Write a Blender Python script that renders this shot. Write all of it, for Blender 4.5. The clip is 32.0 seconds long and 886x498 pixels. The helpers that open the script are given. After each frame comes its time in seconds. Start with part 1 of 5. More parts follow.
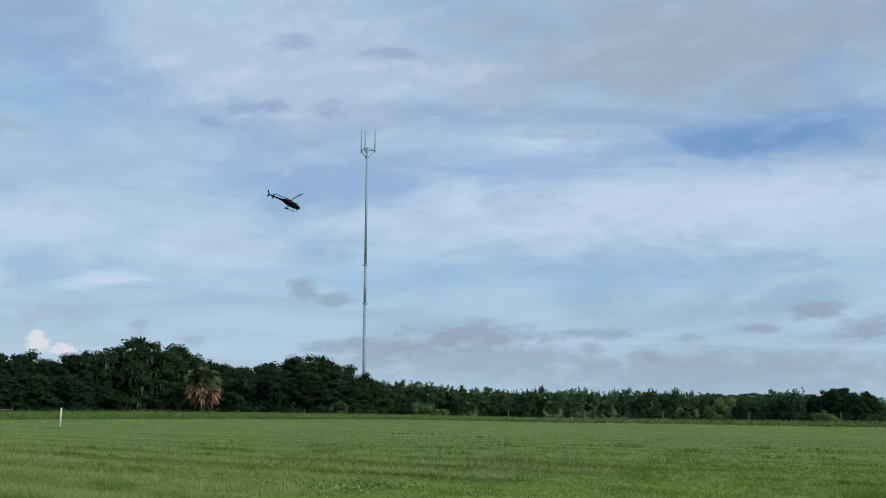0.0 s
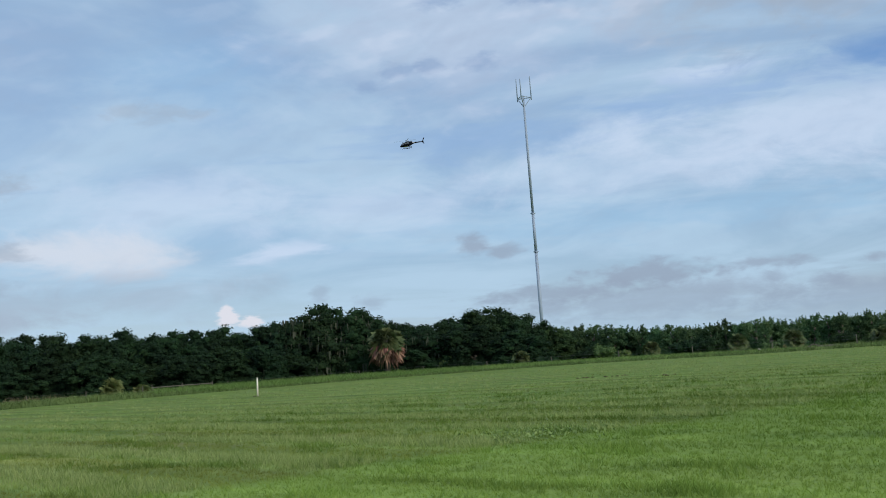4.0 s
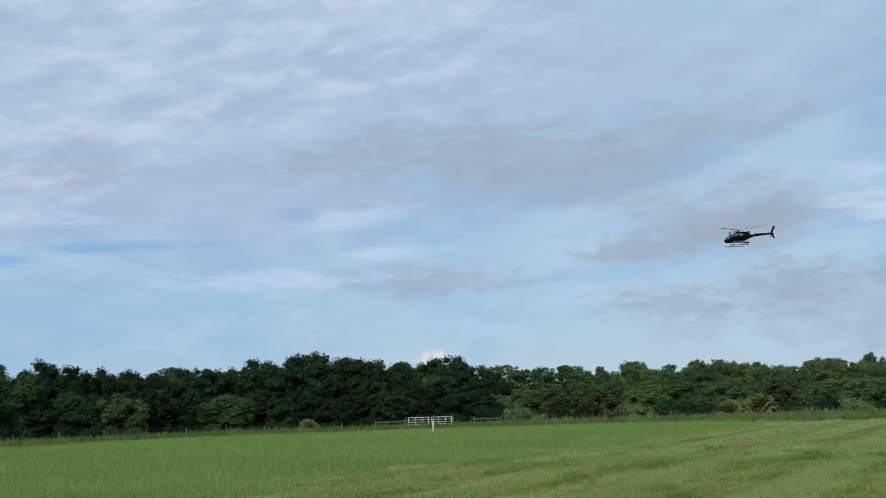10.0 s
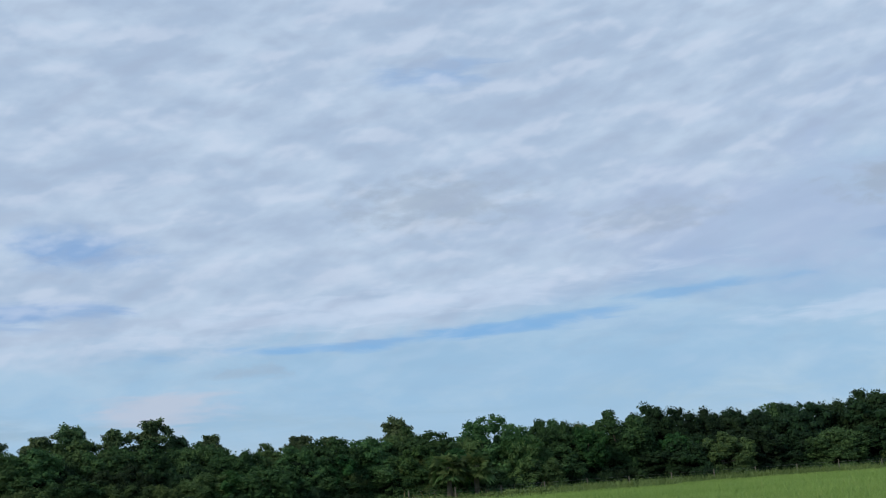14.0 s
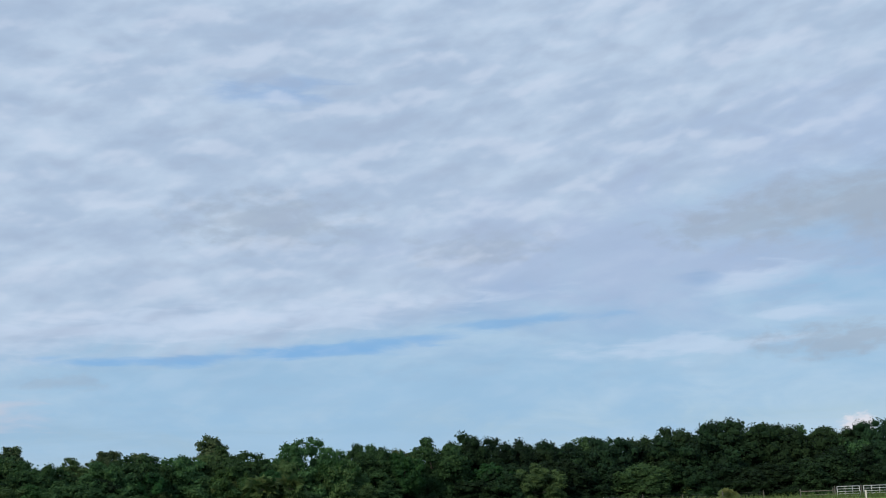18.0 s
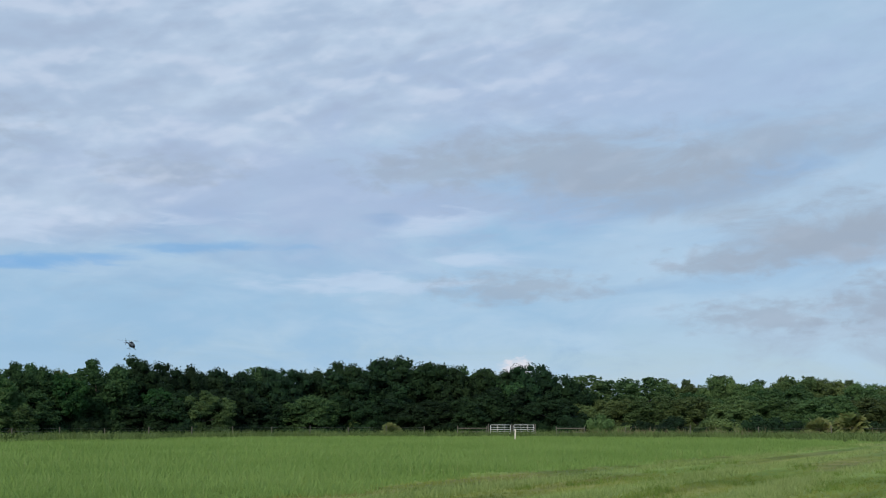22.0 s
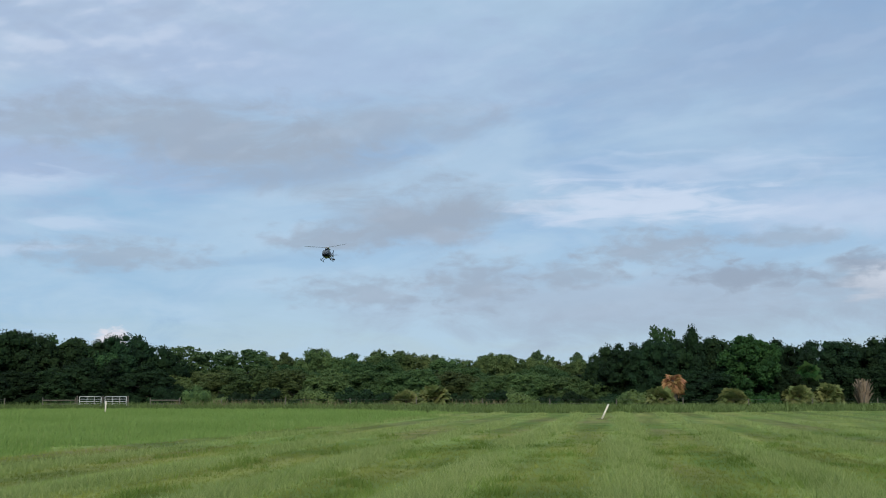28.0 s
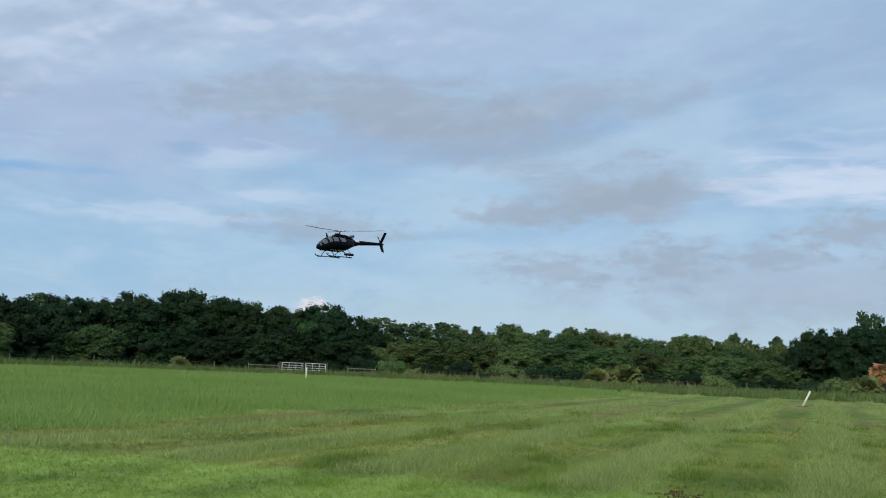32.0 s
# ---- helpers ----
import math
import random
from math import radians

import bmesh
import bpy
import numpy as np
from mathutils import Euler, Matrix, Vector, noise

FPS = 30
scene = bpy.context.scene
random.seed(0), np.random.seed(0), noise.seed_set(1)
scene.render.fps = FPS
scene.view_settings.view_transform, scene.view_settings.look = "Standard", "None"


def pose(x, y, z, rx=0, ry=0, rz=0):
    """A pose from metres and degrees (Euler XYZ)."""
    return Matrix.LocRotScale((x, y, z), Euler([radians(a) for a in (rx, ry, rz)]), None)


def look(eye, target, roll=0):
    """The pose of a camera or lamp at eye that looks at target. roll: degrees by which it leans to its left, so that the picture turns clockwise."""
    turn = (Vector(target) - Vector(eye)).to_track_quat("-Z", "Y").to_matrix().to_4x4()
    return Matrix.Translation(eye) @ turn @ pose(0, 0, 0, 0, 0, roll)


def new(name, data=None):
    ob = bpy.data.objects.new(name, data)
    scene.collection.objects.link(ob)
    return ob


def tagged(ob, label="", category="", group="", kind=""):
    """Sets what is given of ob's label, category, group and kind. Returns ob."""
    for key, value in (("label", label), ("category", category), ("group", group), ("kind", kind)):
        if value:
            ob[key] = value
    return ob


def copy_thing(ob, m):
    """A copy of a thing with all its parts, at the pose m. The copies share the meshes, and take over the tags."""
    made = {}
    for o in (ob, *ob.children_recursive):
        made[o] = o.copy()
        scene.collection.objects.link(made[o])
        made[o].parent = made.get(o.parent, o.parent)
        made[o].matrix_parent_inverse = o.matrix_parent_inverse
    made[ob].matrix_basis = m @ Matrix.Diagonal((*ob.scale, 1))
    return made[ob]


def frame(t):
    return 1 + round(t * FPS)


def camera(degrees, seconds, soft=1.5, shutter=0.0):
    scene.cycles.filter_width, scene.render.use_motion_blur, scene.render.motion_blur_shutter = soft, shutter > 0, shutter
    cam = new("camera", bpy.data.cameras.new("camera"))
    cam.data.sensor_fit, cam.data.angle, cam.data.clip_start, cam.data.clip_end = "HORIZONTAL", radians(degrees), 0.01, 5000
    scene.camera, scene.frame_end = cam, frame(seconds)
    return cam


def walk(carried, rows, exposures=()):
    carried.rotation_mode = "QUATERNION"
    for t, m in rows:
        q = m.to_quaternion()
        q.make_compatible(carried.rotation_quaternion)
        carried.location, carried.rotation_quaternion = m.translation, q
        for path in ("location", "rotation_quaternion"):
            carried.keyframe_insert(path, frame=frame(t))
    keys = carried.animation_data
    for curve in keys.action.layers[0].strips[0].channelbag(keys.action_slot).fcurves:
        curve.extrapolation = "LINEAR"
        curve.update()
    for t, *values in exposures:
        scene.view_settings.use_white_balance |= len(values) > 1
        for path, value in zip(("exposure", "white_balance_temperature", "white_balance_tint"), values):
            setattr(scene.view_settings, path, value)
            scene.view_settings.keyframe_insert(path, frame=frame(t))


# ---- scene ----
# One handheld camera: a person stands in a mown field and turns to follow a helicopter.
FOV, EYE, ARM = 44.0, 1.65, 0.35
cam = camera(FOV, 32.0, soft=1.0)
# seconds, pitch, roll, yaw in degrees; the phone is held at arm's length from the turning body
VIEW = [
    (0.0, 8.14, -0.22, 0.00),
    (0.5, 8.75, 0.81, -1.54),
    (1.0, 8.99, 1.54, -2.05),
    (1.5, 8.09, 2.27, -0.91),
    (2.0, 7.13, 2.77, 0.30),
    (2.5, 7.02, 3.07, 2.77),
    (3.0, 6.60, 4.17, 4.86),
    (3.5, 5.95, 4.53, 7.43),
    (5.5, 5.38, 2.94, 15.96),
    (6.0, 4.78, 3.38, 20.38),
    (6.5, 4.51, 4.15, 23.83),
    (7.0, 4.29, 4.26, 27.86),
    (7.5, 7.92, 5.24, 35.65),
    (8.0, 6.86, 4.79, 42.88),
    (8.5, 7.80, 5.13, 52.46),
    (9.0, 6.12, 5.30, 58.88),
    (9.5, 7.71, 2.20, 65.45),
    (10.0, 8.54, 2.01, 73.41),
    (10.5, 9.58, 1.83, 82.02),
    (11.0, 9.23, 3.36, 89.93),
    (11.5, 9.19, 4.60, 96.35),
    (12.0, 9.37, 4.67, 98.53),
    (12.5, 9.76, 4.62, 100.63),
    (13.0, 10.54, 4.47, 103.19),
    (13.5, 11.71, 4.13, 104.00),
    (15.5, 12.52, 2.19, 101.87),
    (16.0, 12.48, 1.73, 99.55),
    (16.5, 12.71, 1.13, 97.42),
    (17.0, 12.78, 1.28, 95.80),
    (17.5, 12.83, 1.81, 95.80),
    (18.0, 12.80, 2.10, 94.49),
    (18.5, 12.80, 1.93, 92.51),
    (19.0, 12.76, 1.47, 91.41),
    (19.5, 12.04, 0.20, 89.49),
    (20.0, 11.68, 0.80, 88.22),
    (20.5, 11.30, 0.72, 86.53),
    (21.0, 10.70, 0.55, 84.07),
    (21.5, 9.79, 0.36, 81.58),
    (22.0, 8.96, 0.02, 77.64),
    (22.5, 8.56, -0.33, 74.06),
    (23.0, 8.36, 0.05, 71.05),
    (23.5, 8.21, 0.01, 69.33),
    (24.0, 8.11, 0.02, 66.53),
    (24.5, 8.25, -0.11, 63.68),
    (25.0, 8.13, -0.35, 60.99),
    (25.5, 7.90, -0.12, 57.90),
    (27.5, 7.43, 0.06, 57.54),
    (28.0, 7.51, 0.00, 57.06),
    (28.5, 7.52, -0.23, 57.63),
    (29.0, 7.24, -0.40, 57.81),
    (29.5, 7.19, 0.07, 58.70),
    (30.0, 6.99, -0.43, 60.87),
    (30.5, 6.91, -1.86, 62.99),
    (31.0, 6.84, -1.92, 64.19),
    (31.5, 6.29, -2.34, 65.47),
    (32.0, 6.08, -2.26, 66.92),
]


def held(pitch, roll, yaw):
    a = radians(yaw)
    return pose(-ARM * math.sin(a), ARM * math.cos(a), EYE, 90 + pitch, roll, yaw)


walk(cam, [(t, held(p, r, y)) for t, p, r, y in VIEW], [(0.0, 0.0), (3.5, 0.03), (5.5, 0.12), (6.0, 0.14), (7.0, 0.14), (8.0, 0.02), (9.0, 0.0), (32.0, 0.0)])


# ---- the sky's clouds: azimuth, elevation, half-width and half-height in degrees ----
W_, P_, D_ = (0.58, 0.69, 0.86, 1), (0.315, 0.515, 0.725, 1), (0.25, 0.41, 0.68, 1)
# tint, cover, softness, and the slope of its long axis
CLOUDS_PALE = [
    (84.0, 11.8, 12.0, 3.2, (0.40, 0.50, 0.70, 1), 0.75, 0.9, 0.0), (67.0, 17.0, 14.0, 3.0, (0.385, 0.50, 0.715, 1), 0.6, 0.9, 0.0),
    (40.0, 16.5, 12.0, 2.5, (0.33, 0.44, 0.63, 1), 0.5, 0.9, 0.0), (46.0, 4.4, 15.0, 1.9, (0.40, 0.48, 0.61, 1), 0.65, 0.9, 0.0), (-2.0, 6.6, 14.0, 0.8, P_, 0.6, 0.9, 0.0),
    (98.0, 5.6, 26.0, 2.0, P_, 0.75, 0.9, 0.0), (104.0, 3.0, 26.0, 1.6, P_, 0.6, 0.9, 0.0), (21.1, 15.5, 5.5, 2.0, (0.25, 0.44, 0.69, 1), 0.6, 0.9, 0.0), (5.6, 11.3, 8.0, 0.9, D_, 0.5, 0.9, 0.0),
    (-13.7, 10.3, 13.0, 2.2, W_, 0.75, 0.9, 0.0), (-5.3, 13.4, 2.8, 0.7, W_, 0.75, 0.8, 0.0), (-16.5, 13.3, 7.5, 1.2, (0.16, 0.31, 0.59, 1), 0.95, 0.8, -0.06), (-5.0, 12.5, 4.5, 0.9, D_, 0.55, 0.9, 0.0),
    (-1.0, 9.0, 9.0, 1.3, W_, 0.4, 0.9, 0.0), (17.9, 6.0, 2.2, 0.4, W_, 0.55, 0.9, -0.06), (13.0, 8.4, 6.0, 1.2, W_, 0.5, 0.9, 0.0), (23.0, 9.0, 6.0, 1.6, W_, 0.55, 0.9, 0.0),
    (27.0, 6.4, 4.6, 1.0, (0.63, 0.69, 0.79, 1), 0.9, 0.7, 0.04), (17.2, 6.25, 2.0, 0.42, W_, 0.6, 0.8, -0.08), (35.3, 5.6, 1.5, 0.85, (0.63, 0.67, 0.76, 1), 0.8, 0.6, 0.0), (37.1, 9.0, 4.2, 1.3, (0.53, 0.63, 0.81, 1), 0.7, 0.8, 0.0),
    (47.3, 9.6, 5.3, 0.95, (0.60, 0.70, 0.86, 1), 0.9, 0.7, 0.02), (44.0, 11.2, 7.0, 0.8, W_, 0.5, 0.9, 0.0), (82.5, 7.1, 4.6, 0.5, W_, 0.5, 0.6, 0.0), (75.9, 8.4, 2.5, 0.32, W_, 0.5, 0.6, 0.0), (78.0, 10.25, 2.6, 0.6, W_, 0.55, 0.6, -0.05),
    (74.0, 9.7, 3.6, 0.7, P_, 0.8, 0.9, 0.0), (80.5, 10.45, 0.9, 0.42, (0.25, 0.40, 0.64, 1), 0.55, 0.9, 0.0), (106.0, 7.4, 9.0, 0.27, (0.22, 0.44, 0.74, 1), 0.85, 0.8, -0.035), (99.0, 7.9, 6.0, 0.30, (0.22, 0.44, 0.74, 1), 0.85, 0.8, -0.06), (90.3, 8.85, 3.6, 0.24, (0.23, 0.44, 0.72, 1), 0.8, 0.8, -0.03),
    (121.5, 12.6, 3.2, 1.0, D_, 0.95, 0.8, 0.0), (124.0, 9.4, 4.0, 0.6, D_, 0.9, 0.9, 0.0), (103.1, 21.0, 2.8, 0.7, D_, 0.6, 0.9, 0.0), (117.8, 4.5, 3.2, 0.8, (0.52, 0.57, 0.69, 1), 0.75, 0.7, 0.0), (106.0, 9.2, 12.0, 0.7, W_, 0.6, 0.7, -0.06),
]
CLOUDS_GREY = [
    (-12.5, 18.3, 11.5, 3.1, 0.9, 0.0), (71.0, 13.3, 8.0, 1.8, 0.8, 0.0), (60.5, 14.0, 6.5, 1.4, 0.6, 0.0), (64.5, 11.5, 5.5, 1.4, 0.65, 0.0), (58.0, 9.1, 5.6, 1.35, 0.95, -0.10), (63.0, 8.0, 3.4, 0.8, 0.75, 0.0), (55.3, 5.7, 2.8, 1.4, 0.75, 0.0),
    (61.2, 5.2, 4.0, 0.8, 0.7, 0.0), (73.8, 6.9, 4.2, 0.8, 0.65, 0.0), (46.0, 7.4, 3.6, 0.9, 0.8, 0.0), (50.1, 6.1, 2.4, 0.8, 0.7, 0.0), (42.1, 5.8, 2.8, 0.6, 0.75, 0.0), (39.3, 7.7, 2.7, 0.55, 0.6, 0.0), (36.7, 6.0, 1.3, 0.8, 0.8, 0.0), (40.6, 5.6, 2.6, 0.8, 0.5, 0.0),
    (31.4, 10.1, 2.2, 0.6, 0.65, 0.0), (23.6, 13.5, 2.6, 0.5, 0.5, 0.0), (31.3, 6.7, 1.7, 0.5, 0.6, 0.0), (103.5, 14.4, 4.6, 1.4, 0.55, 0.0), (77.8, 13.2, 4.6, 1.1, 0.6, -0.05), (92.0, 12.7, 3.6, 0.8, 0.45, 0.0), (113.5, 6.2, 1.8, 0.4, 0.4, 0.0), (-14.0, 1.0, 19.5, 1.79, 0.60, 0.0), (30.0, 4.3, 12.0, 1.1, 0.45, 0.0), (48.0, 3.3, 16.0, 0.9, 0.4, 0.0),
]
CUMULUS = [(73.8, 2.68, 0.9, 0.6), (20.25, 2.95, 0.58, 0.48), (20.35, 3.3, 0.36, 0.34), (19.1, 2.7, 0.62, 0.32)]
CLOUDS_SMALL = [
    (-19.0, 4.75, 1.4, 0.5, 0.9), (-21.4, 3.9, 2.0, 0.6, 0.85), (-16.1, 3.9, 0.95, 0.26, 0.8), (-12.4, 3.45, 0.75, 0.28, 0.75), (7.4, 5.95, 0.75, 0.65, 0.8),
    (5.8, 5.5, 1.0, 0.4, 0.75), (-1.6, 3.7, 3.2, 0.65, 0.85), (3.6, 3.0, 3.8, 0.55, 0.75), (-7.6, 3.75, 2.0, 0.3, 0.75), (-2.0, 2.3, 8.0, 1.0, 0.6), (-10.0, 2.6, 1.2, 0.3, 0.6), (-7.9, 2.9, 0.7, 0.3, 0.5),
    (-15.0, 1.7, 9.0, 1.0, 0.6), (35.9, 6.5, 1.3, 0.5, 0.7), (41.6, 5.9, 3.2, 0.6, 0.6), (32.0, 5.0, 1.6, 0.5, 0.5), (13.0, 3.3, 1.0, 0.35, 0.5), (15.5, 3.9, 0.6, 0.4, 0.45),
]
HOLES = [(10.7, 15.2, 1.1, 0.42), (8.1, 18.5, 1.3, 0.5), (6.2, 15.25, 1.1, 0.45), (2.9, 18.2, 1.6, 0.36), (8.8, 15.3, 0.7, 0.5), (12.2, 14.4, 0.8, 0.3)]


def polar(az, d, z=0.0):
    """A place d metres off in the direction az (degrees to the left of the first view)."""
    a = radians(az)
    return Vector((-d * math.sin(a), d * math.cos(a), z))


def high(d, el):
    """The height that stands at elevation el (degrees) from the eye at d metres."""
    return EYE + d * math.tan(radians(el))


# ---- world, sun ----
SUN_AZ, SUN_EL = -125.0, 32.0
world = bpy.data.worlds.new("sky")
scene.world = world
world.use_nodes = True
wt = world.node_tree
wt.nodes.clear()


def wn(kind, **props):
    n = wt.nodes.new(kind)
    for k, v in props.items():
        if k == "operation":
            n.operation = v
        elif k == "blend_type":
            n.blend_type = v
        elif k == "data_type":
            n.data_type = v
    return n


def put(sock, v):
    if isinstance(v, (int, float)):
        sock.default_value = v
    elif isinstance(v, tuple):
        sock.default_value = v
    else:
        wt.links.new(v, sock)


def wmath(op, a, b=0.0, c=0.0, clamp=False):
    n = wn("ShaderNodeMath", operation=op)
    n.use_clamp = clamp
    put(n.inputs[0], a), put(n.inputs[1], b), put(n.inputs[2], c)
    return n.outputs[0]


def wmix(f, a, b):
    n = wn("ShaderNodeMix", data_type="RGBA")
    put(n.inputs[0], f), put(n.inputs[6], a), put(n.inputs[7], b)
    return n.outputs[2]


def ramp(v, lo, hi):
    n = wn("ShaderNodeMapRange")
    n.interpolation_type = "SMOOTHSTEP"
    put(n.inputs[0], v), put(n.inputs[1], lo), put(n.inputs[2], hi)
    return n.outputs[0]


def wnoise(vec, scale, detail, rough, dist=0.0):
    n = wn("ShaderNodeTexNoise")
    put(n.inputs["Vector"], vec)
    n.inputs["Scale"].default_value, n.inputs["Detail"].default_value = scale, detail
    n.inputs["Roughness"].default_value, n.inputs["Distortion"].default_value = rough, dist
    return n.outputs["Fac"]


way = wn("ShaderNodeTexCoord").outputs["Generated"]
sep = wn("ShaderNodeSeparateXYZ")
wt.links.new(way, sep.inputs[0])
wx, wy, wz = sep.outputs
az_deg = wmath("MULTIPLY", wmath("ARCTAN2", wmath("MULTIPLY", wx, -1.0), wy), 180 / math.pi)
el_deg = wmath("MULTIPLY", wmath("ARCSINE", wz), 180 / math.pi)
# cloud layers lie on a flat sheet overhead, so they foreshorten towards the horizon
lift = wmath("ADD", wmath("MAXIMUM", wz, 0.0), 0.10)
sheet = wn("ShaderNodeCombineXYZ")
put(sheet.inputs[0], wmath("DIVIDE", wx, lift)), put(sheet.inputs[1], wmath("DIVIDE", wy, lift)), put(sheet.inputs[2], 0.0)
sheet = sheet.outputs[0]
angles = wn("ShaderNodeCombineXYZ")
put(angles.inputs[0], az_deg), put(angles.inputs[1], wmath("MULTIPLY", el_deg, 2.3)), put(angles.inputs[2], 0.0)
angles = angles.outputs[0]
fine = wnoise(angles, 0.22, 9.0, 0.62, 0.4)
puffs = wnoise(angles, 1.9, 6.0, 0.55, 0.2)
ripple = wn("ShaderNodeCombineXYZ")
put(ripple.inputs[0], wmath("ADD", az_deg, wmath("MULTIPLY", el_deg, 0.5))), put(ripple.inputs[1], wmath("MULTIPLY", el_deg, 2.0)), put(ripple.inputs[2], 3.0)
mottle = wnoise(ripple.outputs[0], 0.26, 5.0, 0.5, 0.15)
lumps = wnoise(angles, 0.7, 7.0, 0.55, 0.2)
drawn = wn("ShaderNodeCombineXYZ")
put(drawn.inputs[0], wmath("MULTIPLY", az_deg, 0.30)), put(drawn.inputs[1], wmath("MULTIPLY", el_deg, 1.5)), put(drawn.inputs[2], 9.0)
wisps = wnoise(drawn.outputs[0], 1.0, 5.0, 0.52, 0.5)
streaks = wnoise(sheet, 0.9, 6.0, 0.55, 0.8)


def cloud(az, el, wide, tall, soft=0.95, rag=1.3, detail=None, slope=0.0):
    """The cover of one cloud round (az, el), ragged by noise: 0 outside, 1 inside."""
    dx = wmath("SUBTRACT", az_deg, az)
    dy = wmath("SUBTRACT", el_deg, el)
    if slope:
        dy = wmath("SUBTRACT", dy, wmath("MULTIPLY", dx, slope))
    dx, dy = wmath("DIVIDE", dx, wide), wmath("DIVIDE", dy, tall)
    d = wmath("SQRT", wmath("ADD", wmath("MULTIPLY", dx, dx), wmath("MULTIPLY", dy, dy)))
    d = wmath("ADD", d, wmath("MULTIPLY", wmath("SUBTRACT", detail or fine, 0.5), rag * 2))
    return ramp(d, 1.0 + soft * 0.5, 1.0 - soft)


def billows(across, up, tilt, scale, detail, rise):
    """How the lumps of a cloud sheet stand out: above 0 on their upper edges, below 0 on their undersides."""
    def at(lift_):
        v = wn("ShaderNodeCombineXYZ")
        put(v.inputs[0], wmath("MULTIPLY", az_deg, across))
        put(v.inputs[1], wmath("ADD", wmath("MULTIPLY", wmath("ADD", el_deg, wmath("MULTIPLY", az_deg, tilt)), up), lift_))
        put(v.inputs[2], 5.0)
        return wnoise(v.outputs[0], scale, detail, 0.5, 0.35)
    return wmath("SUBTRACT", at(0.0), at(rise))


nishita = wn("ShaderNodeTexSky")
nishita.sky_type, nishita.sun_disc = "NISHITA", False
nishita.sun_elevation, nishita.sun_rotation = radians(SUN_EL), radians(-SUN_AZ)
nishita.air_density, nishita.dust_density, nishita.ozone_density = 1.0, 0.6, 2.0
SKY = 0.10
sky_raw = wn("ShaderNodeMix", data_type="RGBA", blend_type="MULTIPLY")
put(sky_raw.inputs[0], 1.0), put(sky_raw.inputs[6], nishita.outputs[0]), put(sky_raw.inputs[7], (SKY, SKY, SKY, 1))
blue = wmix(0.6, sky_raw.outputs[2], (0.29, 0.46, 0.70, 1))
WHITE, PALE, GREY, LILAC = (0.53, 0.655, 0.815, 1), (0.45, 0.62, 0.785, 1), (0.345, 0.42, 0.525, 1), (0.415, 0.53, 0.70, 1)
# thin high veil, mottled overhead and to the far side, streaky low down
veil = ramp(streaks, 0.36, 0.62)
col = wmix(wmath("MULTIPLY", veil, 0.75), blue, PALE)
# a high lumpy sheet on the far side, its lower edge climbing towards the field's gate
edge_ = wmath("ADD", wmath("MULTIPLY", wmath("SUBTRACT", 118.0, az_deg), 0.04), wmath("MULTIPLY", ramp(az_deg, 100.0, 80.0), 6.5))
edge_ = wmath("SUBTRACT", wmath("SUBTRACT", el_deg, 7.0), edge_)
over = wmath("MULTIPLY", ramp(wmath("ADD", edge_, wmath("MULTIPLY", wmath("SUBTRACT", fine, 0.5), 3.0)), -0.5, 1.4), ramp(az_deg, 60.0, 74.0))
high_ = ramp(el_deg, 8.0, 12.0)
col = wmix(wmath("MULTIPLY", wmath("ADD", wmath("MULTIPLY", over, 0.75), wmath("MULTIPLY", high_, 0.18)), 1.0), col, LILAC)
col = wmix(wmath("MULTIPLY", wmath("MULTIPLY", ramp(mottle, 0.36, 0.70), over), 0.7), col, WHITE)
for az, el, wide, tall, tint, amount, soft, slope in CLOUDS_PALE:
    col = wmix(wmath("MULTIPLY", cloud(az, el, wide * 1.1, tall * 1.1, min(soft + 0.1, 0.95), 1.55 if tall < 1 else 1.3, wisps if tall < 1 else fine, slope), amount), col, tint)
for az, el, wide, tall, amount, slope in CLOUDS_GREY:
    col = wmix(wmath("MULTIPLY", cloud(az, el, wide, tall, 0.8, 1.5, lumps if wide < 5 else fine, slope), amount), col, GREY)
# a patch of the sheet round the mast's head
dapple = cloud(7.5, 17.2, 10.0, 3.4, 0.9, 1.0)
col = wmix(wmath("MULTIPLY", dapple, 0.65), col, (0.47, 0.565, 0.735, 1))
for az, el, wide, tall in HOLES:
    col = wmix(wmath("MULTIPLY", cloud(az, el, wide, tall, 0.8, 1.5, lumps), 0.55), col, (0.235, 0.35, 0.56, 1))
# lit tops and grey undersides of the lumps
lumpy = wmath("MAXIMUM", over, wmath("MULTIPLY", dapple, 0.9))
wide_ = billows(0.22, 0.62, 0.15, 1.0, 2.5, 0.55)
small_ = billows(0.62, 1.25, 0.12, 1.0, 2.5, 0.5)
both = wmath("ADD", wide_, wmath("MULTIPLY", small_, 0.45))
col = wmix(wmath("MULTIPLY", wmath("MULTIPLY", ramp(both, -0.04, 0.30), lumpy), 0.44), col, (0.64, 0.72, 0.865, 1))
col = wmix(wmath("MULTIPLY", wmath("MULTIPLY", ramp(both, 0.03, -0.32), lumpy), 0.38), col, (0.35, 0.43, 0.585, 1))
